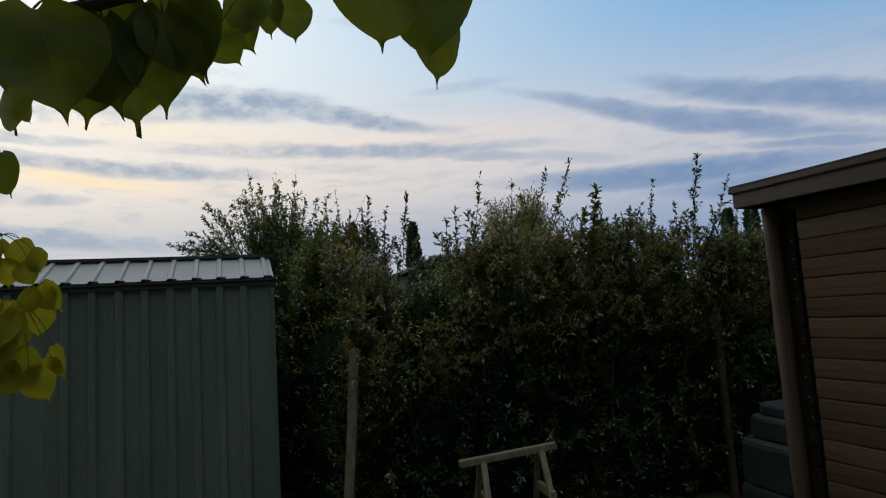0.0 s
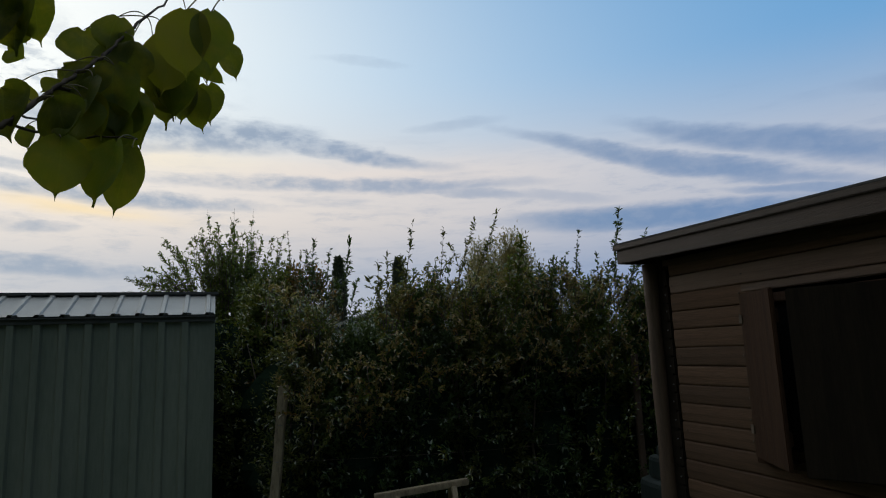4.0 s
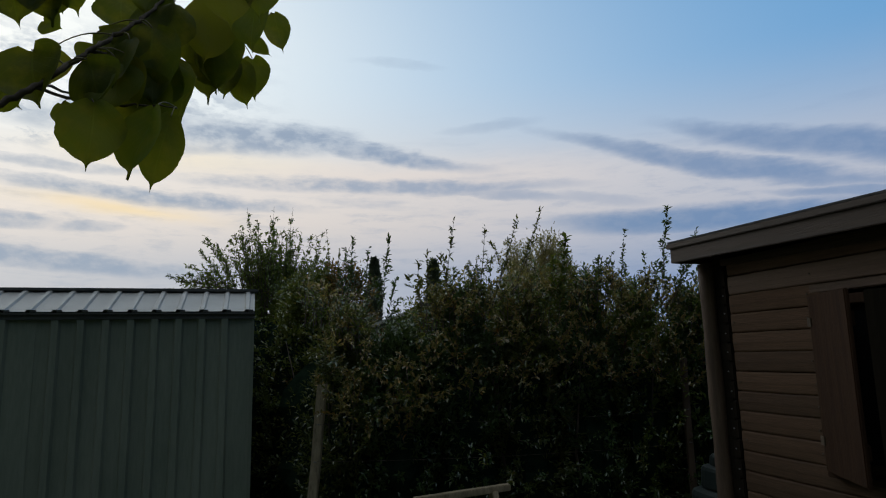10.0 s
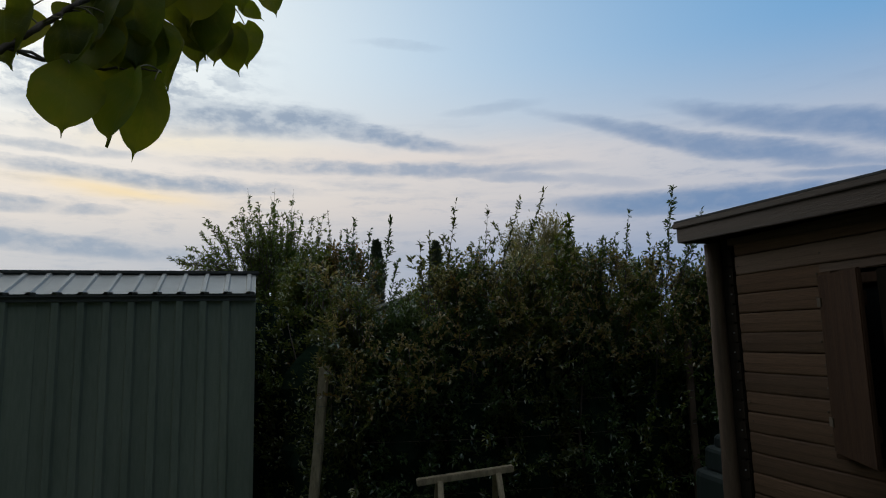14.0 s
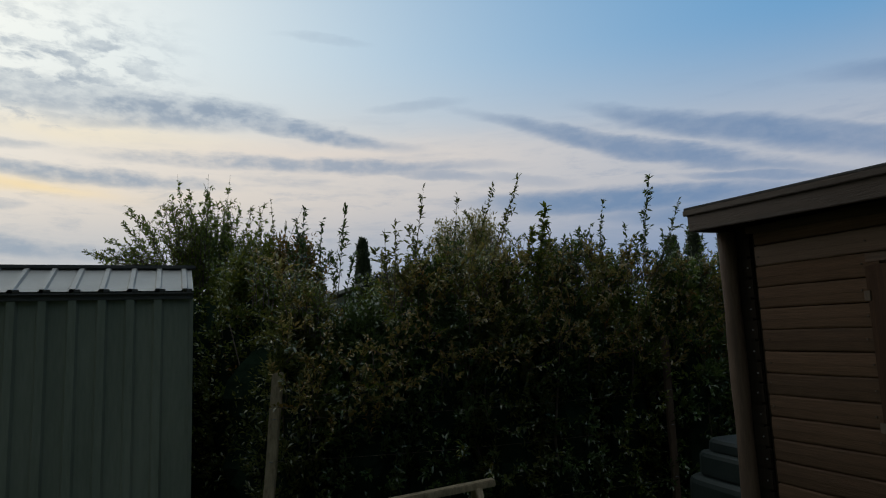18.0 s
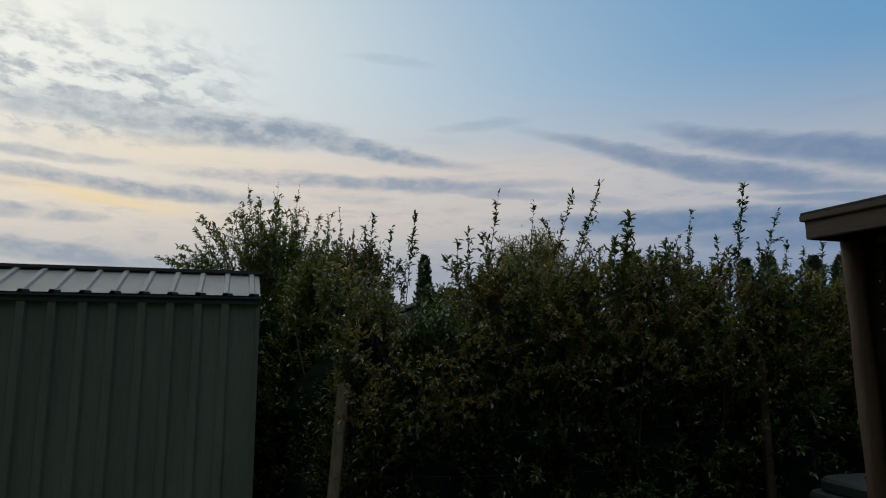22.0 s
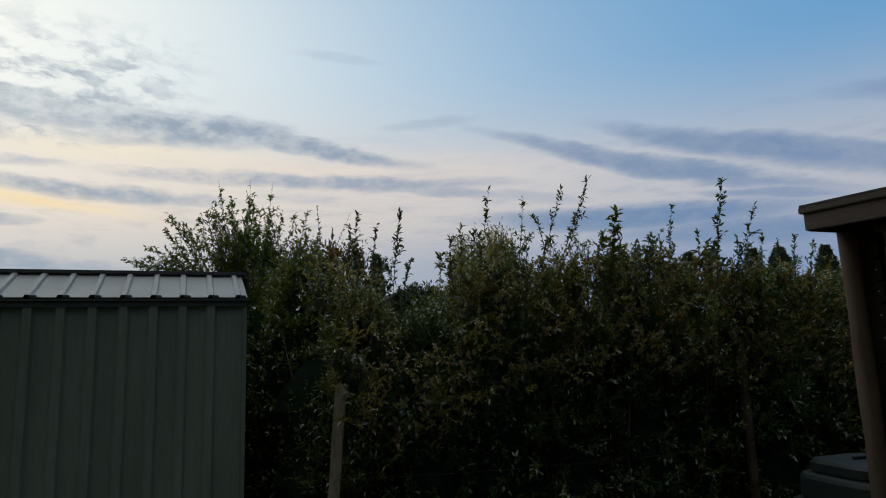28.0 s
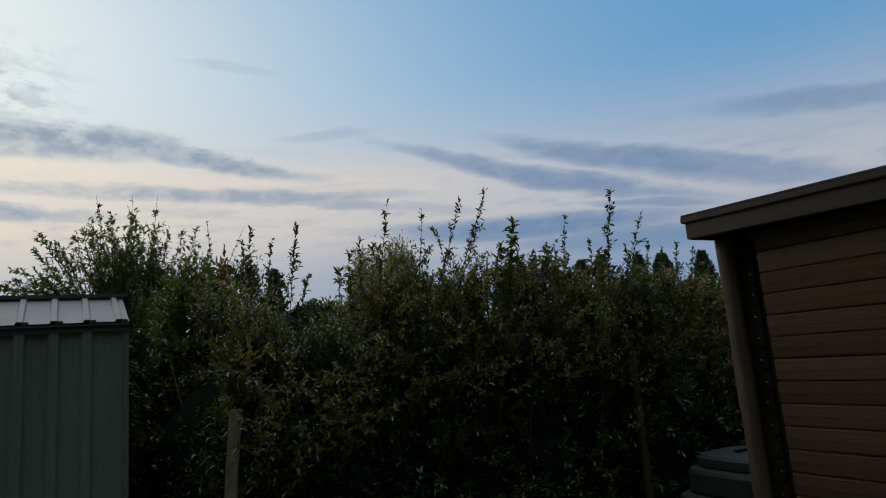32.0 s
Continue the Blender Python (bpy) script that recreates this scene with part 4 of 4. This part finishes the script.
tall = shrub("tall_shrub", "tall spreading green shrub behind the metal shed", (-1.75, 7.85), (0.8, 0.6), 2.72, FRESH, 17000, 0.05, 95, ragged=0.16, stems=12, core=0.42)
# its crown reaches out in long leafy sprays: x and height of the tips
CROWN = ((-3.01, 2.63), (-2.8, 2.75), (-2.6, 3.12), (-2.47, 3.0), (-2.26, 3.12), (-2.09, 3.46), (-1.96, 3.28), (-1.76, 3.46), (-1.53, 3.44), (-1.3, 3.09), (-1.17, 3.13))
for k in range(72):
    if k < len(CROWN):
        x, z = CROWN[k]
    else:
        x = rnd.gauss(-1.85, 0.48)
        z = float(np.interp(x, [p[0] for p in CROWN], [2.5, 2.7, 2.95, 2.95, 3.05, 3.2, 3.2, 3.22, 3.2, 3.02, 2.85])) - 0.5 * rnd.random() ** 1.5
    y = 7.8 if k < len(CROWN) else 7.8 + rnd.uniform(-0.45, 0.4)
    foot = (-1.8 + (x + 1.8) * 0.35, y * 0.7 + 7.8 * 0.3, 1.8 + 0.65 * min(1.0, max(0.0, (-1.9 - x) / 1.0)))
    sprig(tall, foot, (x, y, z), FRESH if k % 3 else GREEN, 0.042, 600 + k, rnd.randint(12, 18), 0.26)
arch = shrub("tall_shrub", "slim shrub with one bare arching twig beside the tall shrub", (-1.0, 7.2), (0.3, 0.25), 2.55, OLIVE, 2200, 0.05, 96, stems=5)
for k, (x, z) in enumerate(((-0.69, 2.96), (-0.86, 2.8), (-1.12, 2.95), (-1.02, 3.05))):
    shoot(arch, (x - 0.24 if k == 0 else x + 0.03, 7.2, 2.3), (x, 7.2, z), OLIVE, 20 if k == 0 else 52, 0.036 if k == 0 else 0.055, 690 + k, 0.004, 0.15, 0.05)
shrub("tall_shrub", "olive shrub with browning leaves beside the shed", (-0.75, 6.75), (0.62, 0.55), 2.45, RUSSET, 10000, 0.048, 97)
shrub("tall_shrub", "dark green shrub filling the gap beside the shed", (-1.08, 6.6), (0.5, 0.42), 2.4, GREEN, 12000, 0.05, 98, core=0.68)

# two shrubs added to block the sky between shed and hedge
shrub("tall_shrub", "green shrub added close behind the shed wall to block sky", (-1.95, 7.3), (0.55, 0.35), 2.2, GREEN, 5000, 0.05, 93, core=0.9)
shrub("tall_shrub", "green shrub added in the corner behind the shed to block sky", (-1.45, 7.35), (0.55, 0.4), 2.3, GREEN, 7000, 0.05, 94, core=0.85)

shrub("conifer_shrub", "dense dark conifer behind the hedge", (0.25, 12.8), (1.15, 0.9), 2.62, CONIFER, 14000, 0.09, 99, ragged=0.06, core=0.4)


# ---- far trees and house ----
def broad_tree(name, label, place, height, wide, leaves, seed, count=15000):
    """A far broad-crowned tree: trunk, limbs and a crown of leafy sprays with gaps."""
    tree = thing(name, label, "tree", place)
    rng = np.random.default_rng(seed)
    tubes("trunk", [([(0, 0, 0), (0.1, 0, height * 0.3), (0, 0, height * 0.6)], [0.3, 0.22, 0.12])], BARK, tree, 9)
    tips, base, aim = [], [], []
    for k in range(90):
        a, f = rng.uniform(0, 6.283), rng.uniform(0.0, 1.0)
        r = wide * math.sqrt(1 - f * f * 0.92) * rng.uniform(0.6, 1.02)
        tip = Vector((math.cos(a) * r, math.sin(a) * r, height * (0.38 + 0.6 * f) * rng.uniform(0.95, 1.04)))
        root = Vector((0, 0, height * rng.uniform(0.2, 0.5)))
        mid = root.lerp(tip, 0.5) + Vector((0, 0, height * 0.06))
        tips.append(([root, mid, tip], [0.07, 0.04, 0.008]))
        m = count // 90
        t = rng.uniform(0.3, 1.0, m)[:, None]
        p = np.array(root) * (1 - t) + np.array(tip) * t + rng.normal(0, 0.22, (m, 3)) * (0.5 + wide * 0.2)
        base.append(p)
        aim.append(np.tile(np.array(tip - root) / (tip - root).length, (m, 1)) + rng.normal(0, 0.6, (m, 3)))
    for line in tips[:40]:
        tubes("limb", [line], BARK, tree, 5)
    base, aim = np.concatenate(base), np.concatenate(aim)
    size = rng.uniform(0.16, 0.36, len(base))
    leaf_cloud("crown", base, aim, size, size * 0.4, leaves, tree, rng)


broad_tree("willow_tree", "pale olive broad-crowned tree far behind the hedge", (7.9, 50.0, 0), 11.0, 4.5, WILLOW, 801, 26000)

def poplar(place, height, wide, seed):
    tree = thing("poplar_tree", "slim dark columnar poplar far behind the hedge", "tree", place, "far row of columnar trees")
    rng = np.random.default_rng(seed)
    tubes("trunk", [([(0, 0, 0), (0.1, 0, height * 0.5), (0, 0, height * 0.95)], [0.28, 0.18, 0.03])], BARK, tree, 7)
    n = 3600
    z = rng.uniform(0.06, 1.0, n)
    prof = np.clip(1 - np.abs((z - 0.5) / 0.51) ** 3, 0.01, 1) ** 0.62
    ang = rng.uniform(0, 6.283, n)
    r = wide * prof * np.sqrt(rng.uniform(0.15, 1, n)) * (1 + 0.16 * np.sin(ang * 2 + z * 17 + seed))
    base = np.stack([np.cos(ang) * r, np.sin(ang) * r, z * height], 1)
    aim = np.stack([np.cos(ang) * 0.5, np.sin(ang) * 0.5, np.full(n, 1.2)], 1) + rng.normal(0, 0.4, (n, 3))
    leaf_cloud("crown", base, aim, rng.uniform(0.35, 0.7, n), 0.3, POPLAR, tree, rng)


for k, (x, y, h, w) in enumerate(((-7.9, 80.1, 13.6, 0.95), (-0.45, 80.0, 13.3, 0.9), (35.8, 71.8, 11.6, 0.95), (38.0, 70.8, 11.8, 0.95),
                                  (42.0, 69.0, 11.5, 1.0), (44.2, 67.5, 11.4, 1.3), (47.8, 64.9, 11.1, 1.15), (-49.7, 63.0, 14.9, 1.75))):
    poplar((x, y, 0), h, w * 0.95, 700 + k)


def far_house():
    house = thing("house", "low house with a dark tiled roof far behind the hedge", "house", (1.6, 44.0, 0))
    half, eave, ridge, deep = 6.6, 3.15, 5.25, 4.0
    bm = bmesh.new()
    pts = [(-half + 0.4, 0), (half - 0.4, 0), (half - 0.4, eave - 0.1), (0, ridge - 0.25), (-half + 0.4, eave - 0.1)]
    a = [bm.verts.new((x, -deep, z)) for x, z in pts]
    b = [bm.verts.new((x, deep, z)) for x, z in pts]
    bm.faces.new(a), bm.faces.new(b[::-1])
    for k in range(5):
        bm.faces.new((a[k], b[k], b[(k + 1) % 5], a[(k + 1) % 5]))
    bmesh.ops.recalc_face_normals(bm, faces=bm.faces)
    part("wall", bm, RENDERED, house, "pale rendered wall")
    for s in (-1, 1):
        bm = bmesh.new()
        a = [Vector((s * half, y, eave - 0.12)) for y in (-deep - 0.4, deep + 0.4)] + [Vector((0, y, ridge)) for y in (deep + 0.4, -deep - 0.4)]
        lo = [bm.verts.new(p) for p in a]
        hi = [bm.verts.new(p + Vector((0, 0, 0.14))) for p in a]
        bm.faces.new(lo), bm.faces.new(hi[::-1])
        for k in range(4):
            bm.faces.new((lo[k], hi[k], hi[(k + 1) % 4], lo[(k + 1) % 4]))
        bmesh.ops.recalc_face_normals(bm, faces=bm.faces)
        roof = part("roof", bm, TILE, house, "dark tiled roof slope")
        d = Vector((-s * half, 0, ridge - eave + 0.12))
        m = Matrix.Translation((s * half, -deep - 0.44, eave - 0.02)) @ Matrix.Rotation(-math.atan2(d.z, d.x), 4, "Y")
        boxed("verge", (0, 0, -0.09), (d.length, 0.05, 0.1), RENDERED, roof, m, 0.0, "pale verge board")


far_house()

# ---- overhanging branch of a lime tree ----
def grown(points, radii, seed, steps=6, wobble=0.0015):
    """A smooth, slightly knobbly line through points, with its radii."""
    rng = np.random.default_rng(seed)
    p = [Vector(q) for q in points]
    p = [p[0] * 2 - p[1]] + p + [p[-1] * 2 - p[-2]]
    line, thick = [], []
    for i in range(1, len(p) - 2):
        for k in range(steps):
            t = k / steps
            a, b, c, d = p[i - 1:i + 3]
            q = 0.5 * (2 * b + (c - a) * t + (2 * a - 5 * b + 4 * c - d) * t * t + (3 * b - a - 3 * c + d) * t ** 3)
            line.append(q + Vector(rng.normal(0, wobble, 3)))
            thick.append((radii[i - 1] * (1 - t) + radii[i] * t) * rng.uniform(0.92, 1.14))
    return line + [p[-2]], thick + [radii[-1]]


def heart_leaf(name, base, tip, wide, material, parent, seed, stalk_to=None):
    """One broad rounded leaf with a drawn-out tip, cupped and waved; base and tip in the tree's own space."""
    rng = random.Random(seed)
    base, tip = Vector(base), Vector(tip)
    aim = tip - base
    length = aim.length
    aim.normalize()
    face = Vector((rng.uniform(-0.55, 0.55), -1, rng.uniform(-0.3, 0.2)))
    side = aim.cross(face).normalized()
    up = side.cross(aim).normalized()
    rows, cols = 31, 9
    verts, faces, uvs = [], [], []
    cup, curl, phase = rng.uniform(-0.12, 0.26), rng.uniform(-0.25, 0.18), rng.uniform(0, 6)
    bent, lobe, broad = rng.uniform(-0.09, 0.09), rng.uniform(0.02, 0.07), rng.uniform(0.82, 1.05)
    for i in range(rows):
        t = i / (rows - 1)
        q = min(t / 0.88, 1.0)
        w = math.sin(math.pi * (0.015 + 0.985 * q) ** broad) ** 0.62 if q < 1 else 0.0
        if t > 0.5:
            w = max(w, 0.16 * ((1 - t) / 0.2) ** 1.35 if t > 0.8 else 0.16, 0.006)
        back = -lobe * math.exp(-t * 8)
        for k in range(cols):
            c = (k - cols // 2) / (cols // 2)
            edge = 1 + 0.014 * rng.uniform(-1, 1) + 0.022 * math.sin(t * 17 + phase + 2 * c)
            x = c * w * wide * 0.5 * edge + bent * wide * math.sin(t * 2.6)
            lift = (abs(c) ** 1.7 * cup * w - 0.5 * curl * t * t) * wide + 0.025 * wide * math.sin(t * 8 + c * 3 + phase)
            verts.append(base + aim * ((t + back * abs(c) ** 1.5) * length) + side * x + up * lift)
            uvs.append((0.5 + c * 0.5, t))
    for i in range(rows - 1):
        for k in range(cols - 1):
            a = i * cols + k
            faces.append((a, a + 1, a + cols + 1, a + cols))
    leaf = solid(name, verts, faces, material, parent, uvs=uvs)
    for p in leaf.data.polygons:
        p.use_smooth = True
    if stalk_to is not None:
        q = Vector(stalk_to)
        mid = base.lerp(q, 0.55) + Vector((rng.uniform(-0.012, 0.012), rng.uniform(-0.006, 0.006), 0.012 + 0.12 * (base - q).length))
        line = [q.lerp(mid, t).lerp(mid.lerp(base, t), t) for t in np.linspace(0, 1, 9)]
        tubes("leaf_stalk", [(line, [0.0012] * 4 + [0.001] * 5)], GREENSTALK, leaf, 5)
    return leaf


GREENSTALK = surface("leaf_stalks", (0.1, 0.085, 0.03), (0.17, 0.14, 0.05), 20.0, 0.6)

# leaves of the low branch: base, tip and width
LEAVES_A = (
    (-0.220, 0.985, 1.962, -0.213, 0.965, 1.858, 0.084),
    (-0.151, 1.010, 1.962, -0.168, 0.990, 1.853, 0.083),
    (-0.147, 1.055, 1.968, -0.162, 1.035, 1.847, 0.060),
    (-0.248, 1.010, 2.035, -0.218, 0.990, 1.951, 0.089),
    (-0.215, 1.070, 2.063, -0.190, 1.050, 1.977, 0.048),
    (-0.222, 1.100, 2.056, -0.175, 1.080, 1.925, 0.104),
    (-0.211, 1.160, 2.115, -0.171, 1.140, 2.011, 0.081),
    (-0.182, 1.310, 2.235, -0.178, 1.290, 2.076, 0.097),
    (-0.162, 1.340, 2.196, -0.168, 1.320, 2.106, 0.058),
    (-0.149, 1.340, 2.192, -0.121, 1.320, 2.086, 0.060),
    (-0.130, 1.376, 2.213, -0.112, 1.356, 2.110, 0.074),
    (-0.127, 1.340, 2.236, -0.076, 1.320, 2.188, 0.031),
    (-0.087, 1.365, 2.303, -0.060, 1.345, 2.204, 0.053),
    (-0.206, 1.270, 2.254, -0.190, 1.250, 2.129, 0.105),
)
LEAVES_B = (
    (-0.159, 1.330, 2.311, -0.148, 1.310, 2.197, 0.079),
    (-0.257, 1.110, 2.125, -0.236, 1.090, 2.057, 0.070),
    (-0.240, 1.170, 2.221, -0.213, 1.150, 2.137, 0.086),
    (-0.326, 1.010, 2.051, -0.288, 0.990, 1.954, 0.102),
    (-0.199, 1.200, 2.117, -0.197, 1.180, 2.016, 0.078),
    (-0.007, 0.880, 2.104, 0.006, 0.860, 1.989, 0.071),
    (0.023, 0.890, 2.106, 0.032, 0.870, 2.010, 0.058),
    (-0.076, 1.210, 2.256, -0.071, 1.190, 2.131, 0.082),
    (-0.150, 1.190, 2.234, -0.151, 1.170, 2.106, 0.086),
    (-0.175, 1.290, 2.199, -0.159, 1.270, 2.091, 0.078),
    (-0.192, 1.150, 2.199, -0.198, 1.130, 2.104, 0.088),
    (-0.285, 1.110, 2.101, -0.312, 1.090, 2.075, 0.046),
    (-0.230, 1.170, 2.257, -0.237, 1.150, 2.177, 0.072),
)
LEAVES_C = (
    (-0.206, 1.110, 2.134, -0.182, 1.090, 1.987, 0.101),
    (-0.221, 1.070, 2.095, -0.227, 1.050, 2.007, 0.071),
    (-0.508, 1.310, 2.266, -0.456, 1.290, 2.233, 0.055),
    (-0.494, 1.310, 2.327, -0.462, 1.290, 2.266, 0.049),
    (-0.216, 1.010, 2.029, -0.234, 0.990, 1.956, 0.062),
    (-0.426, 0.995, 1.934, -0.435, 0.975, 1.801, 0.114),
    (-0.452, 0.960, 1.915, -0.422, 0.940, 1.799, 0.096),
    (-0.399, 0.950, 1.902, -0.392, 0.930, 1.800, 0.073),
    (-0.390, 0.956, 1.926, -0.356, 0.936, 1.829, 0.075),
    (-0.478, 1.460, 2.166, -0.435, 1.440, 2.076, 0.093),
    (-0.483, 1.380, 2.080, -0.440, 1.360, 2.022, 0.069),
    (-0.393, 1.510, 2.205, -0.379, 1.490, 2.103, 0.074),
    (-0.428, 1.510, 2.222, -0.418, 1.490, 2.118, 0.054),
    (-0.499, 1.130, 2.057, -0.461, 1.110, 2.004, 0.064),
)
LEAVES_D = (
    (-0.438, 1.110, 2.059, -0.390, 1.090, 2.000, 0.068),
    (-0.366, 1.110, 2.100, -0.353, 1.090, 2.021, 0.076),
    (-0.291, 1.090, 2.083, -0.283, 1.070, 2.006, 0.077),
    (-0.435, 1.430, 2.167, -0.462, 1.410, 2.081, 0.080),
    (-0.230, 1.060, 2.053, -0.234, 1.040, 1.964, 0.084),
    (-0.186, 1.110, 2.081, -0.179, 1.090, 1.994, 0.089),
    (-0.451, 0.930, 1.954, -0.437, 0.910, 1.894, 0.058),
    (-0.499, 1.370, 2.123, -0.479, 1.350, 2.064, 0.044),
    (-0.549, 0.980, 1.854, -0.531, 0.960, 1.799, 0.049),
    (-0.551, 1.010, 1.848, -0.532, 0.990, 1.819, 0.016),
    (-0.586, 1.030, 1.804, -0.564, 1.010, 1.757, 0.036),
    (-0.473, 0.890, 1.877, -0.437, 0.870, 1.775, 0.089),
    (-0.446, 0.940, 1.894, -0.450, 0.920, 1.790, 0.082),
    (-0.529, 0.910, 1.887, -0.493, 0.890, 1.809, 0.083),
)
LEAVES_E = (
    (-0.380, 0.956, 1.922, -0.357, 0.936, 1.830, 0.057),
    (-0.310, 1.210, 2.254, -0.284, 1.190, 2.164, 0.087),
    (-0.293, 1.110, 2.130, -0.239, 1.090, 2.049, 0.091),
    (-0.232, 1.130, 2.099, -0.171, 1.110, 1.957, 0.107),
    (-0.213, 1.250, 2.122, -0.198, 1.230, 2.019, 0.083),
    (-0.176, 1.270, 2.232, -0.159, 1.250, 2.087, 0.118),
    (-0.247, 1.260, 2.249, -0.242, 1.240, 2.149, 0.087),
    (-0.570, 1.310, 2.399, -0.527, 1.290, 2.230, 0.162),
    (-0.504, 1.310, 2.414, -0.473, 1.290, 2.239, 0.136),
    (-0.461, 1.310, 2.405, -0.431, 1.290, 2.265, 0.084),
    (-0.624, 1.310, 2.362, -0.582, 1.290, 2.258, 0.110),
)



def lime_tree():
    foot = Vector((-2.15, 0.75, 0))
    tree = thing("lime_tree", "garden lime tree with a low branch of broad yellow-green leaves", "tree", foot)
    local = lambda p: Vector(p) - foot
    tubes("trunk", [([(0, 0, 0), (0.02, 0.01, 1.0), (-0.03, 0.02, 2.0), (0.02, 0, 3.0)], [0.11, 0.09, 0.075, 0.05])], BARK, tree, 12, "grey-brown trunk")
    main = [local(p) for p in ((-2.14, 0.76, 1.45), (-1.5, 0.83, 1.66), (-0.85, 0.89, 1.80), (-0.56, 0.93, 1.875), (-0.455, 0.94, 1.905), (-0.39, 0.955, 1.925), (-0.34, 0.965, 1.95), (-0.3, 0.985, 1.985),
                                (-0.283, 1.02, 2.031), (-0.264, 1.05, 2.071), (-0.246, 1.08, 2.108), (-0.229, 1.11, 2.148), (-0.216, 1.16, 2.211), (-0.2, 1.22, 2.285), (-0.16, 1.28, 2.37))]
    tubes("branch", [grown(main, [0.03, 0.016, 0.008, 0.0055, 0.0048, 0.0045, 0.0043, 0.0041, 0.0039, 0.0037, 0.0034, 0.0031, 0.0028, 0.0024, 0.0015], 67)], BARK, tree, 8)
    twig = [local(p) for p in ((-0.264, 1.05, 2.071), (-0.25, 1.12, 2.085), (-0.251, 1.2, 2.143), (-0.221, 1.25, 2.19), (-0.189, 1.28, 2.214), (-0.147, 1.31, 2.225), (-0.1, 1.335, 2.26))]
    tubes("twig", [grown(twig, [0.003, 0.0026, 0.0024, 0.0021, 0.0018, 0.0014, 0.001], 47)], BARK, tree, 7)
    twig2 = [local(p) for p in ((-0.455, 0.94, 1.905), (-0.47, 0.99, 1.96), (-0.46, 1.06, 2.02), (-0.45, 1.2, 2.09), (-0.44, 1.36, 2.13), (-0.41, 1.46, 2.18), (-0.37, 1.52, 2.22))]
    tubes("twig", [grown(twig2, [0.004, 0.0036, 0.003, 0.0026, 0.0022, 0.0018, 0.0012], 39)], BARK, tree, 7)
    twig3 = [local(p) for p in ((-0.3, 0.985, 1.985), (-0.262, 1.04, 1.985), (-0.2, 1.075, 1.995), (-0.15, 1.08, 1.99))]
    tubes("twig", [grown(twig3, [0.0024, 0.002, 0.0016, 0.001], 29)], BARK, tree, 7)
    nodes = main[3:] + twig + twig2 + twig3
    for k, row in enumerate(LEAVES_A + LEAVES_B + LEAVES_C + LEAVES_D + LEAVES_E):
        b, t = local(row[:3]), local(row[3:6])
        near = min(nodes, key=lambda q: (q - b).length + max(0.0, b.z - q.z))
        heart_leaf("leaf", b, t, row[6], BIGLEAF, tree, k, near if (near - b).length < 0.16 else b + Vector((0.01, 0.02, 0.03)))
    # unseen crown and limbs added overhead and behind to shade cabin and shed
    rngc = np.random.default_rng(12)
    n = 7000
    d = rngc.normal(size=(n, 3))
    d /= np.linalg.norm(d, axis=1, keepdims=True)
    base = np.array(local((-3.3, -0.3, 3.7))) + d * (rngc.uniform(0.15, 1, (n, 1)) ** 0.45) * np.array((2.3, 2.0, 1.9))
    leaf_cloud("crown", base, rngc.normal(size=(n, 3)) + np.array((0, 0, -0.8)), rngc.uniform(0.08, 0.13, n), 0.11, BIGLEAF, tree, rngc)
    for k in range(7):
        a = k * 0.9
        tip = local((-3.1 + math.cos(a) * 1.3, -0.4 + math.sin(a) * 1.2, 4.2 + 0.3 * math.sin(k * 2.0)))
        tubes("limb", [([(0, 0, 2.0 + 0.12 * k), tip * 0.5 + Vector((0, 0, 1.3)), tip], [0.05, 0.03, 0.01])], BARK, tree, 7)
    # lower branch with leaves that have turned yellow
    low = [local(p) for p in ((-2.14, 0.76, 1.3), (-1.9, 1.5, 1.5), (-1.62, 2.1, 1.62), (-1.42, 2.24, 1.68), (-1.3, 2.26, 1.73))]
    tubes("branch", [grown(low, [0.025, 0.015, 0.008, 0.005, 0.003], 35)], BARK, tree, 7)
    up = [local(p) for p in ((-1.62, 2.1, 1.62), (-1.5, 2.2, 1.8), (-1.36, 2.26, 1.93))]
    tubes("twig", [grown(up, [0.006, 0.004, 0.002], 21)], BARK, tree, 6)
    rng = random.Random(3)
    for k in range(44):
        c = Vector((-1.32, 2.24, 1.68)) if k < 28 else Vector((-1.38, 2.27, 1.9))
        spread = (0.09, 0.07, 0.13) if k < 28 else (0.1, 0.06, 0.04)
        b = local(c + Vector([rng.uniform(-1, 1) * s for s in spread]))
        size = rng.uniform(0.075, 0.11)
        t = b + Vector((rng.uniform(-0.35, 0.5), rng.uniform(-0.4, 0.2), rng.uniform(-1.0, -0.6))).normalized() * size
        near = min(low[2:] + up, key=lambda q: (q - b).length)
        heart_leaf("leaf", b, t, size * 0.88, YELLOWLEAF, tree, 100 + k, near)


lime_tree()
